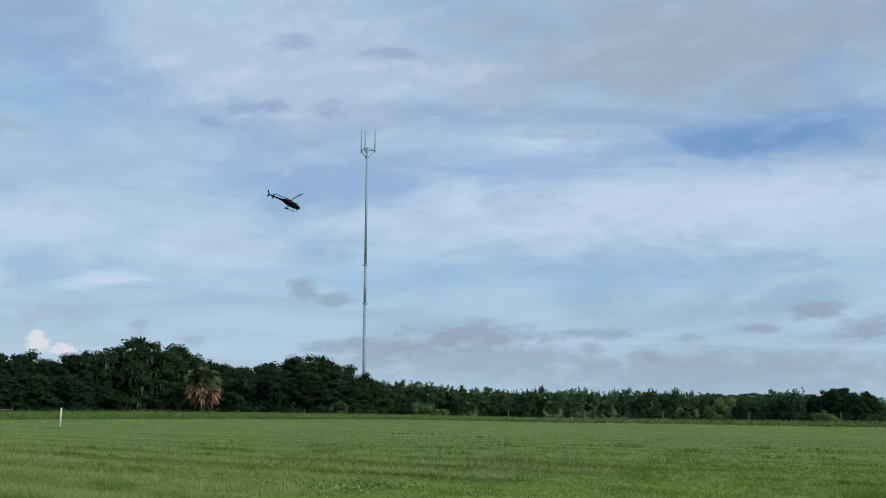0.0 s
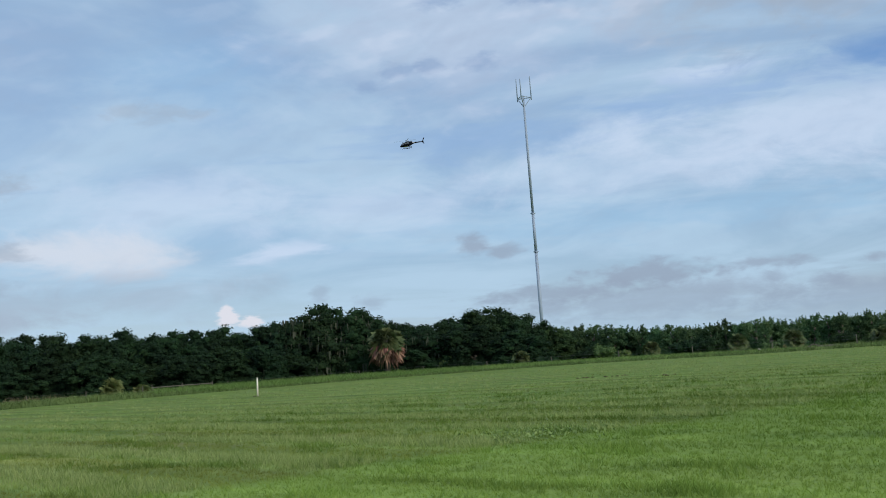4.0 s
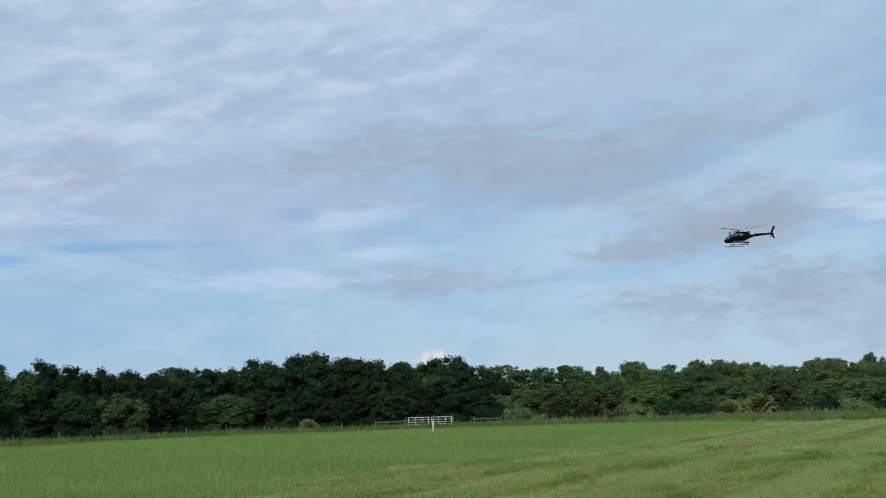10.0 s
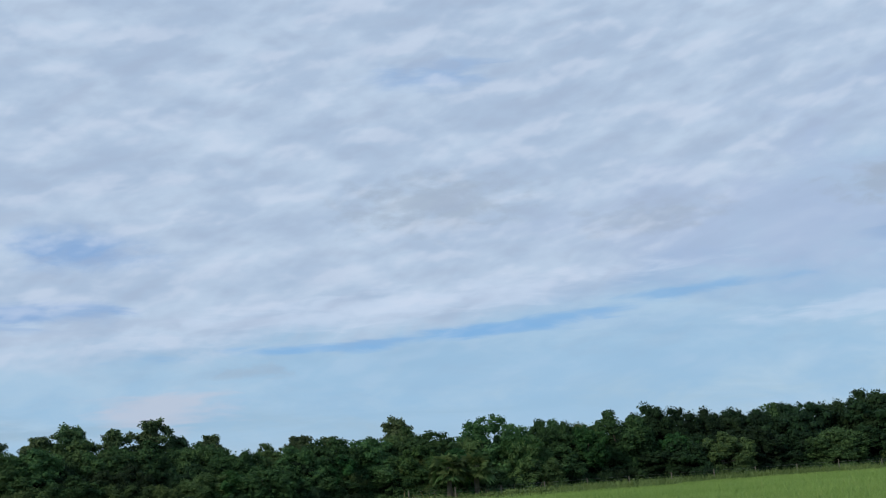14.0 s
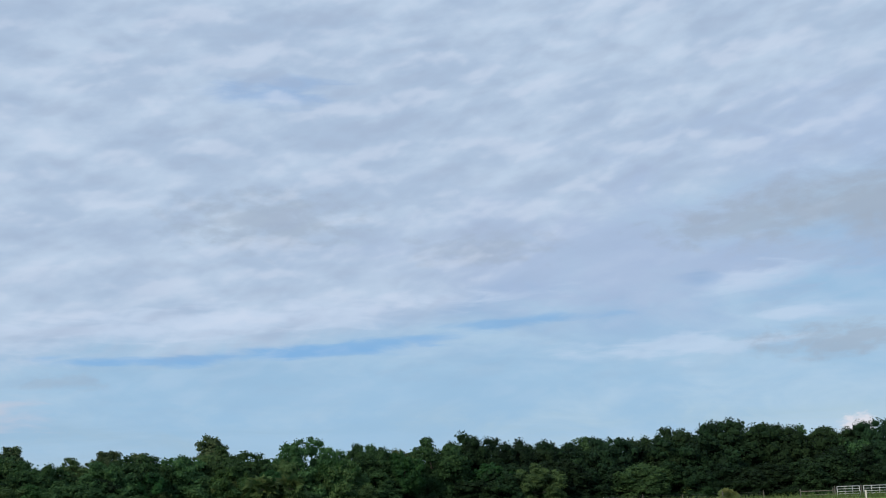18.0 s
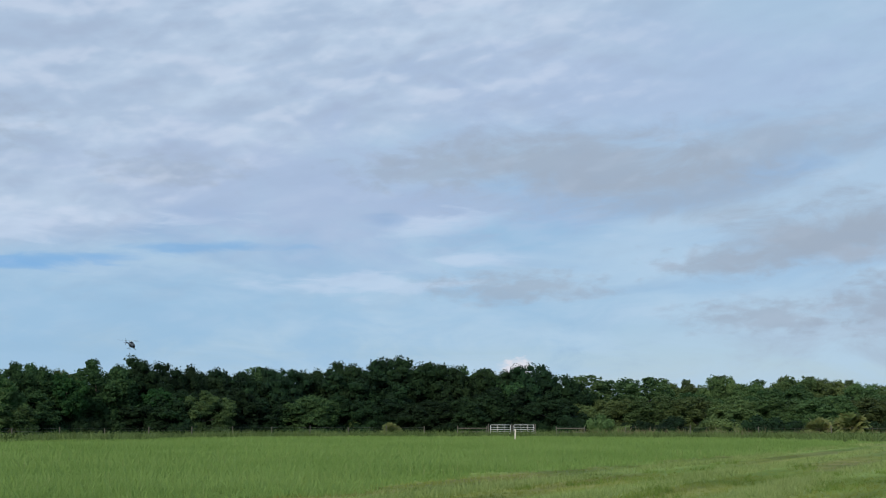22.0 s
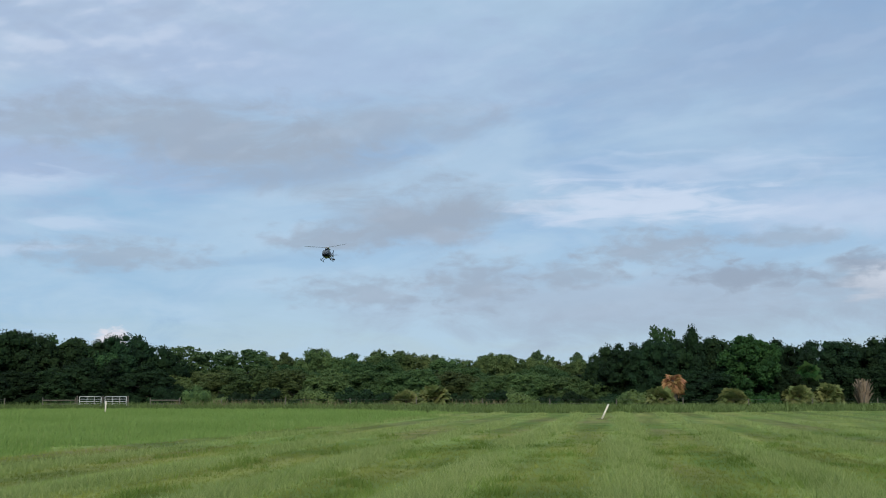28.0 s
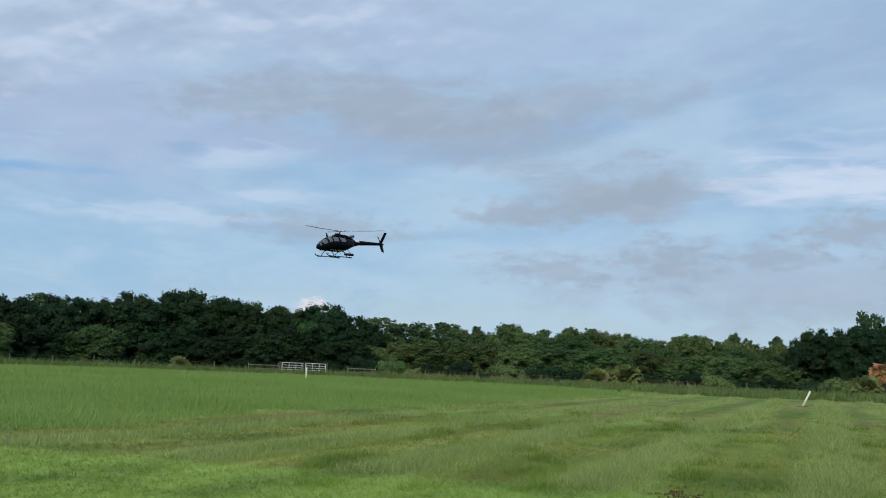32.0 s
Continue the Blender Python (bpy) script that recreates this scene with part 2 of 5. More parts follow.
# the rest of the sky is ruffled in the same way, only fainter
rest = wmath("MULTIPLY", ramp(el_deg, 3.0, 6.0), wmath("SUBTRACT", 1.0, lumpy))
col = wmix(wmath("MULTIPLY", wmath("MULTIPLY", ramp(both, 0.0, 0.28), rest), 0.10), col, (0.60, 0.70, 0.86, 1))
col = wmix(wmath("MULTIPLY", wmath("MULTIPLY", ramp(both, 0.0, -0.28), rest), 0.12), col, (0.30, 0.40, 0.56, 1))
for az, el, wide, tall, amount in CLOUDS_SMALL:
    col = wmix(wmath("MULTIPLY", cloud(az, el, wide, tall, 0.7, 1.3, lumps), amount), col, (0.30, 0.375, 0.49, 1))
# haze near the horizon
col = wmix(wmath("MULTIPLY", ramp(el_deg, 3.0, -0.5), 0.45), col, (0.385, 0.585, 0.745, 1))
for az, el, wide, tall in CUMULUS:
    col = wmix(cloud(az, el, wide, tall, 0.45, 0.8, puffs), col, (0.70, 0.715, 0.79, 1))
bg = wn("ShaderNodeBackground")
put(bg.inputs[0], col)
bg.inputs[1].default_value = 1.0
out = wn("ShaderNodeOutputWorld")
wt.links.new(bg.outputs[0], out.inputs[0])

lamp = bpy.data.lights.new("sun", "SUN")
lamp.energy, lamp.angle, lamp.color = 2.5, radians(10), (1.0, 0.90, 0.74)
sun = new("sun", lamp)
sun.matrix_world = look(polar(SUN_AZ, 300, 300 * math.tan(radians(SUN_EL))), (0, 0, 0))

# ---- materials ----


def material(name, low, high_, scale=3.0, rough=0.7, metal=0.0, bump=0.0, bump_scale=30.0, island=0.0, per_object=0.0, detail=4.0, spec=0.5, thin=0.0):
    """Two colours mixed by noise at one scale and finer noise at another; island and per_object vary whole pieces."""
    m = bpy.data.materials.new(name)
    m.use_nodes = True
    nt = m.node_tree
    bsdf = nt.nodes["Principled BSDF"]
    bsdf.inputs["Roughness"].default_value, bsdf.inputs["Metallic"].default_value = rough, metal
    bsdf.inputs["Specular IOR Level"].default_value = spec
    tc = nt.nodes.new("ShaderNodeTexCoord")
    n1 = nt.nodes.new("ShaderNodeTexNoise")
    n1.inputs["Scale"].default_value, n1.inputs["Detail"].default_value = scale, detail
    nt.links.new(tc.outputs["Object"], n1.inputs["Vector"])
    fac = n1.outputs["Fac"]
    mr = nt.nodes.new("ShaderNodeMapRange")
    mr.inputs[1].default_value, mr.inputs[2].default_value = 0.3, 0.7
    nt.links.new(fac, mr.inputs[0])
    fac = mr.outputs[0]
    if island or per_object:
        src = nt.nodes.new("ShaderNodeNewGeometry").outputs["Random Per Island"] if island else nt.nodes.new("ShaderNodeObjectInfo").outputs["Random"]
        mx = nt.nodes.new("ShaderNodeMix")
        mx.inputs[0].default_value = island or per_object
        nt.links.new(fac, mx.inputs[2]), nt.links.new(src, mx.inputs[3])
        fac = mx.outputs[0]
    c = nt.nodes.new("ShaderNodeMix")
    c.data_type = "RGBA"
    nt.links.new(fac, c.inputs[0])
    c.inputs[6].default_value, c.inputs[7].default_value = (*low, 1), (*high_, 1)
    colour = c.outputs[2]
    if island and per_object:
        hs = nt.nodes.new("ShaderNodeHueSaturation")
        oi = nt.nodes.new("ShaderNodeObjectInfo")
        m2 = nt.nodes.new("ShaderNodeMapRange")
        m2.inputs[3].default_value, m2.inputs[4].default_value = 1 - per_object, 1 + per_object
        nt.links.new(oi.outputs["Random"], m2.inputs[0]), nt.links.new(m2.outputs[0], hs.inputs["Value"]), nt.links.new(colour, hs.inputs["Color"])
        m3 = nt.nodes.new("ShaderNodeMath")
        m3.operation = "MULTIPLY_ADD"
        m3.inputs[1].default_value, m3.inputs[2].default_value = 7.31, 0.0
        nt.links.new(oi.outputs["Random"], m3.inputs[0])
        m4 = nt.nodes.new("ShaderNodeMath")
        m4.operation = "FRACT"
        nt.links.new(m3.outputs[0], m4.inputs[0])
        m5 = nt.nodes.new("ShaderNodeMapRange")
        m5.inputs[3].default_value, m5.inputs[4].default_value = 0.475, 0.525
        nt.links.new(m4.outputs[0], m5.inputs[0]), nt.links.new(m5.outputs[0], hs.inputs["Hue"])
        colour = hs.outputs["Color"]
    nt.links.new(colour, bsdf.inputs["Base Color"])
    if thin:
        tl, ms = nt.nodes.new("ShaderNodeBsdfTranslucent"), nt.nodes.new("ShaderNodeMixShader")
        ms.inputs[0].default_value = thin
        nt.links.new(colour, tl.inputs[0]), nt.links.new(bsdf.outputs[0], ms.inputs[1]), nt.links.new(tl.outputs[0], ms.inputs[2])
        nt.links.new(ms.outputs[0], nt.nodes["Material Output"].inputs[0])
    if bump:
        n2 = nt.nodes.new("ShaderNodeTexNoise")
        n2.inputs["Scale"].default_value, n2.inputs["Detail"].default_value = bump_scale, 5.0
        nt.links.new(tc.outputs["Object"], n2.inputs["Vector"])
        b = nt.nodes.new("ShaderNodeBump")
        b.inputs["Strength"].default_value = bump
        nt.links.new(n2.outputs["Fac"], b.inputs["Height"]), nt.links.new(b.outputs[0], bsdf.inputs["Normal"])
    return m


OAK = material("oak leaves", (0.005, 0.017, 0.008), (0.025, 0.058, 0.021), 0.45, 0.75, island=0.3, per_object=0.32, spec=0.15, thin=0.2)
MID_LEAF = material("mid-green leaves", (0.014, 0.040, 0.017), (0.080, 0.146, 0.052), 0.45, 0.75, island=0.3, per_object=0.30, spec=0.15, thin=0.25)
PALE_LEAF = material("pale leaves", (0.043, 0.082, 0.032), (0.120, 0.180, 0.061), 0.45, 0.75, island=0.3, per_object=0.30, spec=0.15, thin=0.25)
PALEST_LEAF = material("yellowish leaves", (0.026, 0.060, 0.025), (0.086, 0.148, 0.056), 0.45, 0.75, island=0.3, per_object=0.2, spec=0.15, thin=0.25)
BRIGHT_LEAF = material("bright leaves", (0.015, 0.050, 0.016), (0.052, 0.128, 0.034), 0.5, 0.7, island=0.3, per_object=0.1, spec=0.2, thin=0.25)
FRESH_LEAF = material("fresh green leaves", (0.034, 0.076, 0.034), (0.098, 0.172, 0.072), 0.45, 0.75, island=0.3, per_object=0.3, spec=0.15, thin=0.25)
PINE = material("pine needles", (0.022, 0.050, 0.023), (0.082, 0.130, 0.055), 0.8, 0.8, island=0.55, per_object=0.2, spec=0.2)
BARK = material("grey bark", (0.05, 0.042, 0.034), (0.16, 0.14, 0.115), 2.5, 0.9, bump=0.6, bump_scale=9)
MOSS = material("spanish moss", (0.036, 0.046, 0.034), (0.085, 0.096, 0.072), 0.8, 0.95, island=0.6, spec=0.1)
FROND = material("palm fronds", (0.085, 0.125, 0.038), (0.25, 0.285, 0.105), 0.8, 0.6, island=0.5, per_object=0.2, spec=0.3, thin=0.3)
PALM_GREEN = material("dull palm green", (0.040, 0.068, 0.026), (0.135, 0.170, 0.068), 0.8, 0.6, island=0.5, per_object=0.2, spec=0.3, thin=0.2)
DRY = material("dry fronds", (0.15, 0.075, 0.030), (0.45, 0.275, 0.130), 0.8, 0.8, island=0.7, per_object=0.15, spec=0.2)
DRY_PINK = material("dry pinkish fronds", (0.085, 0.040, 0.026), (0.34, 0.205, 0.150), 0.8, 0.8, island=0.7, per_object=0.2, spec=0.2)
DRY_GREY = material("weathered palm fibre", (0.13, 0.10, 0.072), (0.38, 0.31, 0.23), 1.2, 0.9, island=0.7, spec=0.1)
GREY_WOOD = material("weathered wood", (0.07, 0.063, 0.052), (0.19, 0.175, 0.15), 6, 0.85, bump=0.4, bump_scale=40)
WHITE_POST = material("white plastic", (0.62, 0.56, 0.47), (0.82, 0.78, 0.70), 2.0, 0.5, bump=0.1)
STEEL = material("galvanised steel", (0.22, 0.285, 0.385), (0.30, 0.375, 0.48), 4.0, 0.6, 0.0)
GATE_PAINT = material("pale gate paint", (0.45, 0.47, 0.47), (0.66, 0.68, 0.67), 5.0, 0.45, 0.2)
WIRE = material("fence wire", (0.10, 0.10, 0.10), (0.22, 0.22, 0.21), 5.0, 0.6, 0.6)
WEED = material("weeds", (0.050, 0.092, 0.026), (0.150, 0.212, 0.068), 0.25, 0.75, island=0.6, spec=0.2)
RANK = material("rank grass", (0.120, 0.215, 0.052), (0.205, 0.320, 0.092), 0.2, 0.75, island=0.4, spec=0.15, thin=0.4)
BROWN_WEED = material("brown weeds", (0.10, 0.085, 0.048), (0.23, 0.20, 0.12), 0.4, 0.85, island=0.6, spec=0.1)
SOIL = material("turned soil", (0.020, 0.012, 0.006), (0.088, 0.056, 0.028), 9, 0.95, bump=0.8, bump_scale=25)
BLACK = material("black gloss paint", (0.002, 0.003, 0.005), (0.005, 0.006, 0.010), 1.5, 0.26, spec=0.06)
BLACK_MATT = material("dark matt paint", (0.006, 0.006, 0.007), (0.014, 0.014, 0.016), 2.0, 0.6, spec=0.2)
# the panes' base colour is raised to stand in for reflected sky
GLASS = material("tinted glazing with sky sheen", (0.060, 0.072, 0.085), (0.110, 0.125, 0.140), 0.9, 0.06, spec=0.8)
HUB_GREY = material("pale hub metal", (0.34, 0.36, 0.40), (0.52, 0.54, 0.57), 3.0, 0.4, 0.3)
WHITE_TRIM = material("white stripe", (0.55, 0.55, 0.56), (0.72, 0.72, 0.73), 3.0, 0.4)
BLADE_GREY = material("grey blade paint", (0.07, 0.075, 0.085), (0.13, 0.14, 0.155), 2.0, 0.5)


def mow_bands(nt):
    """How deep a place lies in the mower's passes, 3.4 m apart (1 where the grass was left standing), and how far along them it lies."""
    tc = nt.nodes.new("ShaderNodeTexCoord").outputs["Object"]
    tn = nt.nodes.new("ShaderNodeMapping")
    tn.inputs["Rotation"].default_value = (0, 0, radians(-MOW))
    sp = nt.nodes.new("ShaderNodeSeparateXYZ")
    nt.links.new(tc, tn.inputs[0]), nt.links.new(tn.outputs[0], sp.inputs[0])

    def calc(op, a, b, c_=0.0):
        n = nt.nodes.new("ShaderNodeMath")
        n.operation = op
        for sock, v in zip(n.inputs, (a, b, c_)):
            if isinstance(v, float):
                sock.default_value = v
            else:
                nt.links.new(v, sock)
        return n.outputs[0]

    def drift(scale, stretch, detail):
        mp, n = nt.nodes.new("ShaderNodeMapping"), nt.nodes.new("ShaderNodeTexNoise")
        mp.inputs["Scale"].default_value = (1, stretch, 1)
        n.inputs["Scale"].default_value, n.inputs["Detail"].default_value = scale, detail
        nt.links.new(tn.outputs[0], mp.inputs[0]), nt.links.new(mp.outputs[0], n.inputs["Vector"])
        return n.outputs["Fac"]

    turn = calc("MULTIPLY_ADD", sp.outputs[0], 6.2832 / 3.4, -1.2)
    turn = calc("MULTIPLY_ADD", drift(0.22, 0.5, 6.0), 1.6, turn)
    wave = calc("MULTIPLY_ADD", calc("COSINE", turn, 0.0), 0.5, 0.5)
    wave = calc("MULTIPLY_ADD", drift(0.8, 0.12, 6.0), 0.7, wave)
    # none on the headland, which was mown crosswise
    inside = nt.nodes.new("ShaderNodeMapRange")
    inside.inputs[1].default_value, inside.inputs[2].default_value = 15.1, 16.1
    nt.links.new(calc("MULTIPLY_ADD", drift(0.5, 1.0, 3.0), 1.2, calc("SUBTRACT", sp.outputs[1], 0.6)), inside.inputs[0])
    # towards the far corner the grass blends to an even darker green
    corner = nt.nodes.new("ShaderNodeMapRange")
    corner.interpolation_type = "SMOOTHSTEP"
    corner.inputs[1].default_value, corner.inputs[2].default_value, corner.inputs[4].default_value = 3.0, 24.0, 0.62
    nt.links.new(calc("MULTIPLY_ADD", drift(0.08, 0.5, 5.0), 8.0, calc("SUBTRACT", sp.outputs[0], 4.0)), corner.inputs[0])
    return calc("SUBTRACT", wave, 0.35), inside.outputs[0], corner.outputs[0]


def banded(mat, tint, amount):
    """Tints a grass material towards the longer grass in the mower's passes."""
    nt = mat.node_tree
    bsdf = nt.nodes["Principled BSDF"]
    link = bsdf.inputs["Base Color"].links[0]
    old = link.from_socket
    targets = [q.to_socket for q in old.links]
    mr, c = nt.nodes.new("ShaderNodeMapRange"), nt.nodes.new("ShaderNodeMix")
    mr.interpolation_type = "SMOOTHSTEP"
    mr.inputs[1].default_value, mr.inputs[2].default_value, mr.inputs[4].default_value = 0.25, 0.95, amount
    c.data_type = "RGBA"
    bands, inside, corner = mow_bands(nt)
    nt.links.new(bands, mr.inputs[0]), nt.links.new(mr.outputs[0], c.inputs[0])
    nt.links.new(old, c.inputs[6])
    c.inputs[7].default_value = (*tint, 1)
    lush, hm = nt.nodes.new("ShaderNodeMix"), nt.nodes.new("ShaderNodeMix")
    lush.data_type = hm.data_type = "RGBA"
    lush.inputs[0].default_value = 0.75
    nt.links.new(old, lush.inputs[6])
    lush.inputs[7].default_value = (0.235, 0.365, 0.070, 1)
    nt.links.new(inside, hm.inputs[0]), nt.links.new(lush.outputs[2], hm.inputs[6]), nt.links.new(c.outputs[2], hm.inputs[7])
    last = nt.nodes.new("ShaderNodeMix")
    last.data_type = "RGBA"
    nt.links.new(corner, last.inputs[0]), nt.links.new(hm.outputs[2], last.inputs[6])
    last.inputs[7].default_value = (0.092, 0.162, 0.023, 1)
    # uneven growth: darker, thicker patches
    pn, pr, dark = nt.nodes.new("ShaderNodeTexNoise"), nt.nodes.new("ShaderNodeMapRange"), nt.nodes.new("ShaderNodeMix")
    pn.inputs["Scale"].default_value, pn.inputs["Detail"].default_value = 0.3, 6.0
    pr.interpolation_type = "SMOOTHSTEP"
    pr.inputs[1].default_value, pr.inputs[2].default_value, pr.inputs[4].default_value = 0.50, 0.64, 0.55
    dark.data_type = "RGBA"
    nt.links.new(nt.nodes.new("ShaderNodeTexCoord").outputs["Object"], pn.inputs["Vector"]), nt.links.new(pn.outputs["Fac"], pr.inputs[0])
    nt.links.new(pr.outputs[0], dark.inputs[0]), nt.links.new(last.outputs[2], dark.inputs[6])
    dark.inputs[7].default_value = (0.088, 0.155, 0.024, 1)
    # long streaks of paler and darker growth along the passes
    turn_, long_m, sn, sr, streak = [nt.nodes.new(k) for k in ("ShaderNodeMapping", "ShaderNodeMapping", "ShaderNodeTexNoise", "ShaderNodeMapRange", "ShaderNodeMix")]
    turn_.inputs["Rotation"].default_value, long_m.inputs["Scale"].default_value = (0, 0, radians(-MOW)), (1, 0.10, 1)
    sn.inputs["Scale"].default_value, sn.inputs["Detail"].default_value, sn.inputs["Roughness"].default_value = 0.8, 4.0, 0.6
    sr.inputs[1].default_value, sr.inputs[2].default_value, sr.inputs[3].default_value, sr.inputs[4].default_value = 0.32, 0.68, 0.80, 1.22
    streak.data_type, streak.blend_type = "RGBA", "MULTIPLY"
    streak.inputs[0].default_value = 1.0
    nt.links.new(nt.nodes.new("ShaderNodeTexCoord").outputs["Object"], turn_.inputs[0]), nt.links.new(turn_.outputs[0], long_m.inputs[0]), nt.links.new(long_m.outputs[0], sn.inputs["Vector"])
    nt.links.new(sn.outputs["Fac"], sr.inputs[0]), nt.links.new(dark.outputs[2], streak.inputs[6]), nt.links.new(sr.outputs[0], streak.inputs[7])
    for q in targets:
        nt.links.new(streak.outputs[2], q)
    return mat


def meadow():
    """Mown grass in swathes: pale and dark bands along the mowing, patches of brown stubble, fine blade grain."""
    m = bpy.data.materials.new("mown grass")
    m.use_nodes = True
    nt = m.node_tree
    bsdf = nt.nodes["Principled BSDF"]
    bsdf.inputs["Roughness"].default_value = 0.85
    bsdf.inputs["Specular IOR Level"].default_value = 0.15
    tc = nt.nodes.new("ShaderNodeTexCoord").outputs["Object"]

    def noisy(scale, turn, stretch, detail=5.0):
        tn, mp = nt.nodes.new("ShaderNodeMapping"), nt.nodes.new("ShaderNodeMapping")
        tn.inputs["Rotation"].default_value = (0, 0, radians(turn))
        mp.inputs["Scale"].default_value = (1, stretch, 1)
        nt.links.new(tc, tn.inputs[0]), nt.links.new(tn.outputs[0], mp.inputs[0])
        n = nt.nodes.new("ShaderNodeTexNoise")
        n.inputs["Scale"].default_value, n.inputs["Detail"].default_value = scale, detail
        nt.links.new(mp.outputs[0], n.inputs["Vector"])
        return n.outputs["Fac"]

    def mixed(f, a, b, lo, hi, amount=1.0):
        mr = nt.nodes.new("ShaderNodeMapRange")
        mr.interpolation_type = "SMOOTHSTEP"
        mr.inputs[1].default_value, mr.inputs[2].default_value, mr.inputs[4].default_value = lo, hi, amount
        nt.links.new(f, mr.inputs[0])
        c = nt.nodes.new("ShaderNodeMix")
        c.data_type = "RGBA"
        nt.links.new(mr.outputs[0], c.inputs[0])
        for sock, v in ((c.inputs[6], a), (c.inputs[7], b)):
            if isinstance(v, tuple):
                sock.default_value = (*v, 1)
            else:
                nt.links.new(v, sock)
        return c.outputs[2]

    swath = noisy(0.75, -MOW, 0.035, 3.0)
    stubble = noisy(0.16, -MOW, 0.35)
    patch = noisy(0.06, 20, 1.0)
    clump = noisy(1.6, 0, 1.0)
    grain = noisy(22.0, 0, 1.0)
    c = mixed(swath, (0.150, 0.176, 0.040), (0.275, 0.300, 0.080), 0.36, 0.64)
    c = mixed(patch, c, (0.115, 0.215, 0.032), 0.42, 0.64, 0.7)
    c = mixed(stubble, c, (0.245, 0.200, 0.092), 0.50, 0.68, 0.75)
    c = mixed(noisy(0.28, 0, 1.0), c, (0.072, 0.128, 0.022), 0.51, 0.64, 0.4)
    c = mixed(clump, c, (0.100, 0.165, 0.026), 0.56, 0.74, 0.6)
    c = mixed(grain, c, (0.090, 0.145, 0.024), 0.52, 0.75, 0.35)
    nt.links.new(c, bsdf.inputs["Base Color"])
    banded(m, (0.235, 0.320, 0.085), 0.9)
    b = nt.nodes.new("ShaderNodeBump")
    b.inputs["Strength"].default_value, b.inputs["Distance"].default_value = 0.8, 0.12
    nt.links.new(noisy(9.0, 0, 1.0), b.inputs["Height"]), nt.links.new(b.outputs[0], bsdf.inputs["Normal"])
    return m


MOW = 48.0
MEADOW = meadow()
BLADES = material("grass blades", (0.165, 0.200, 0.042), (0.300, 0.340, 0.085), 0.12, 0.7, island=0.4, spec=0.15, thin=0.45)
TALL_BLADES = material("tall grass blades", (0.162, 0.272, 0.064), (0.285, 0.405, 0.125), 0.08, 0.7, island=0.5, spec=0.15, thin=0.45)
TUFT_BLADES = material("pale standing grass", (0.190, 0.265, 0.075), (0.390, 0.450, 0.180), 0.12, 0.7, island=0.6, spec=0.15, thin=0.45)
CLUMP_BLADES = material("thick green grass", (0.125, 0.200, 0.036), (0.215, 0.300, 0.070), 0.2, 0.7, island=0.5, spec=0.15, thin=0.4)
banded(CLUMP_BLADES, (0.20, 0.29, 0.07), 0.4)
banded(BLADES, (0.245, 0.335, 0.090), 0.9)
CLOVER = material("clover leaves", (0.10, 0.18, 0.033), (0.21, 0.30, 0.085), 1.5, 0.6, island=0.7)

# ---- mesh helpers ----


def mesh_of(name, verts, faces, mat, smooth=False):
    me = bpy.data.meshes.new(name)
    me.from_pydata([tuple(v) for v in verts] if not isinstance(verts, np.ndarray) else verts.tolist(), [], faces if not isinstance(faces, np.ndarray) else faces.tolist())
    me.materials.append(mat)
    if smooth:
        me.shade_smooth()
    me.update()
    return me


def bm_mesh(name, bm, mat, smooth=False):
    me = bpy.data.meshes.new(name)
    bm.to_mesh(me)
    bm.free()
    me.materials.append(mat)
    if smooth:
        me.shade_smooth()
    return me


def part(name, data, parent, label="", at=None):
    ob = new(name, data)
    ob.parent = parent
    if at is not None:
        ob.matrix_basis = at
    if label:
        ob["label"] = label
    return ob


def tube(points, radii, sides=8, cap=True):
    """Vertices and faces of a tapered tube through points."""
    V, F = [], []
    pts = [Vector(p) for p in points]
    for i, p in enumerate(pts):
        d = (pts[min(i + 1, len(pts) - 1)] - pts[max(i - 1, 0)]).normalized()
        a = d.orthogonal().normalized() if abs(d.z) > 0.9 else d.cross(Vector((0, 0, 1))).normalized()
        b = d.cross(a)
        for k in range(sides):
            t = 2 * math.pi * k / sides
            V.append(p + (a * math.cos(t) + b * math.sin(t)) * radii[i])
    for i in range(len(pts) - 1):
        for k in range(sides):
            j = (k + 1) % sides
            F.append((i * sides + k, i * sides + j, (i + 1) * sides + j, (i + 1) * sides + k))
    if cap:
        F.append(tuple(range(sides - 1, -1, -1)))
        F.append(tuple((len(pts) - 1) * sides + k for k in range(sides)))
    return V, F


def joined(*pieces):
    V, F = [], []
    for v, f in pieces:
        o = len(V)
        V += list(v)
        F += [tuple(i + o for i in q) for q in f]
    return V, F


def block(sx, sy, sz, at=(0, 0, 0), bevel=0.0):
    bm = bmesh.new()
    bmesh.ops.create_cube(bm, size=1.0, matrix=Matrix.Translation(at) @ Matrix.Diagonal((sx, sy, sz, 1)))
    if bevel:
        bmesh.ops.bevel(bm, geom=bm.edges[:], offset=bevel, segments=2, affect="EDGES")
    return bm


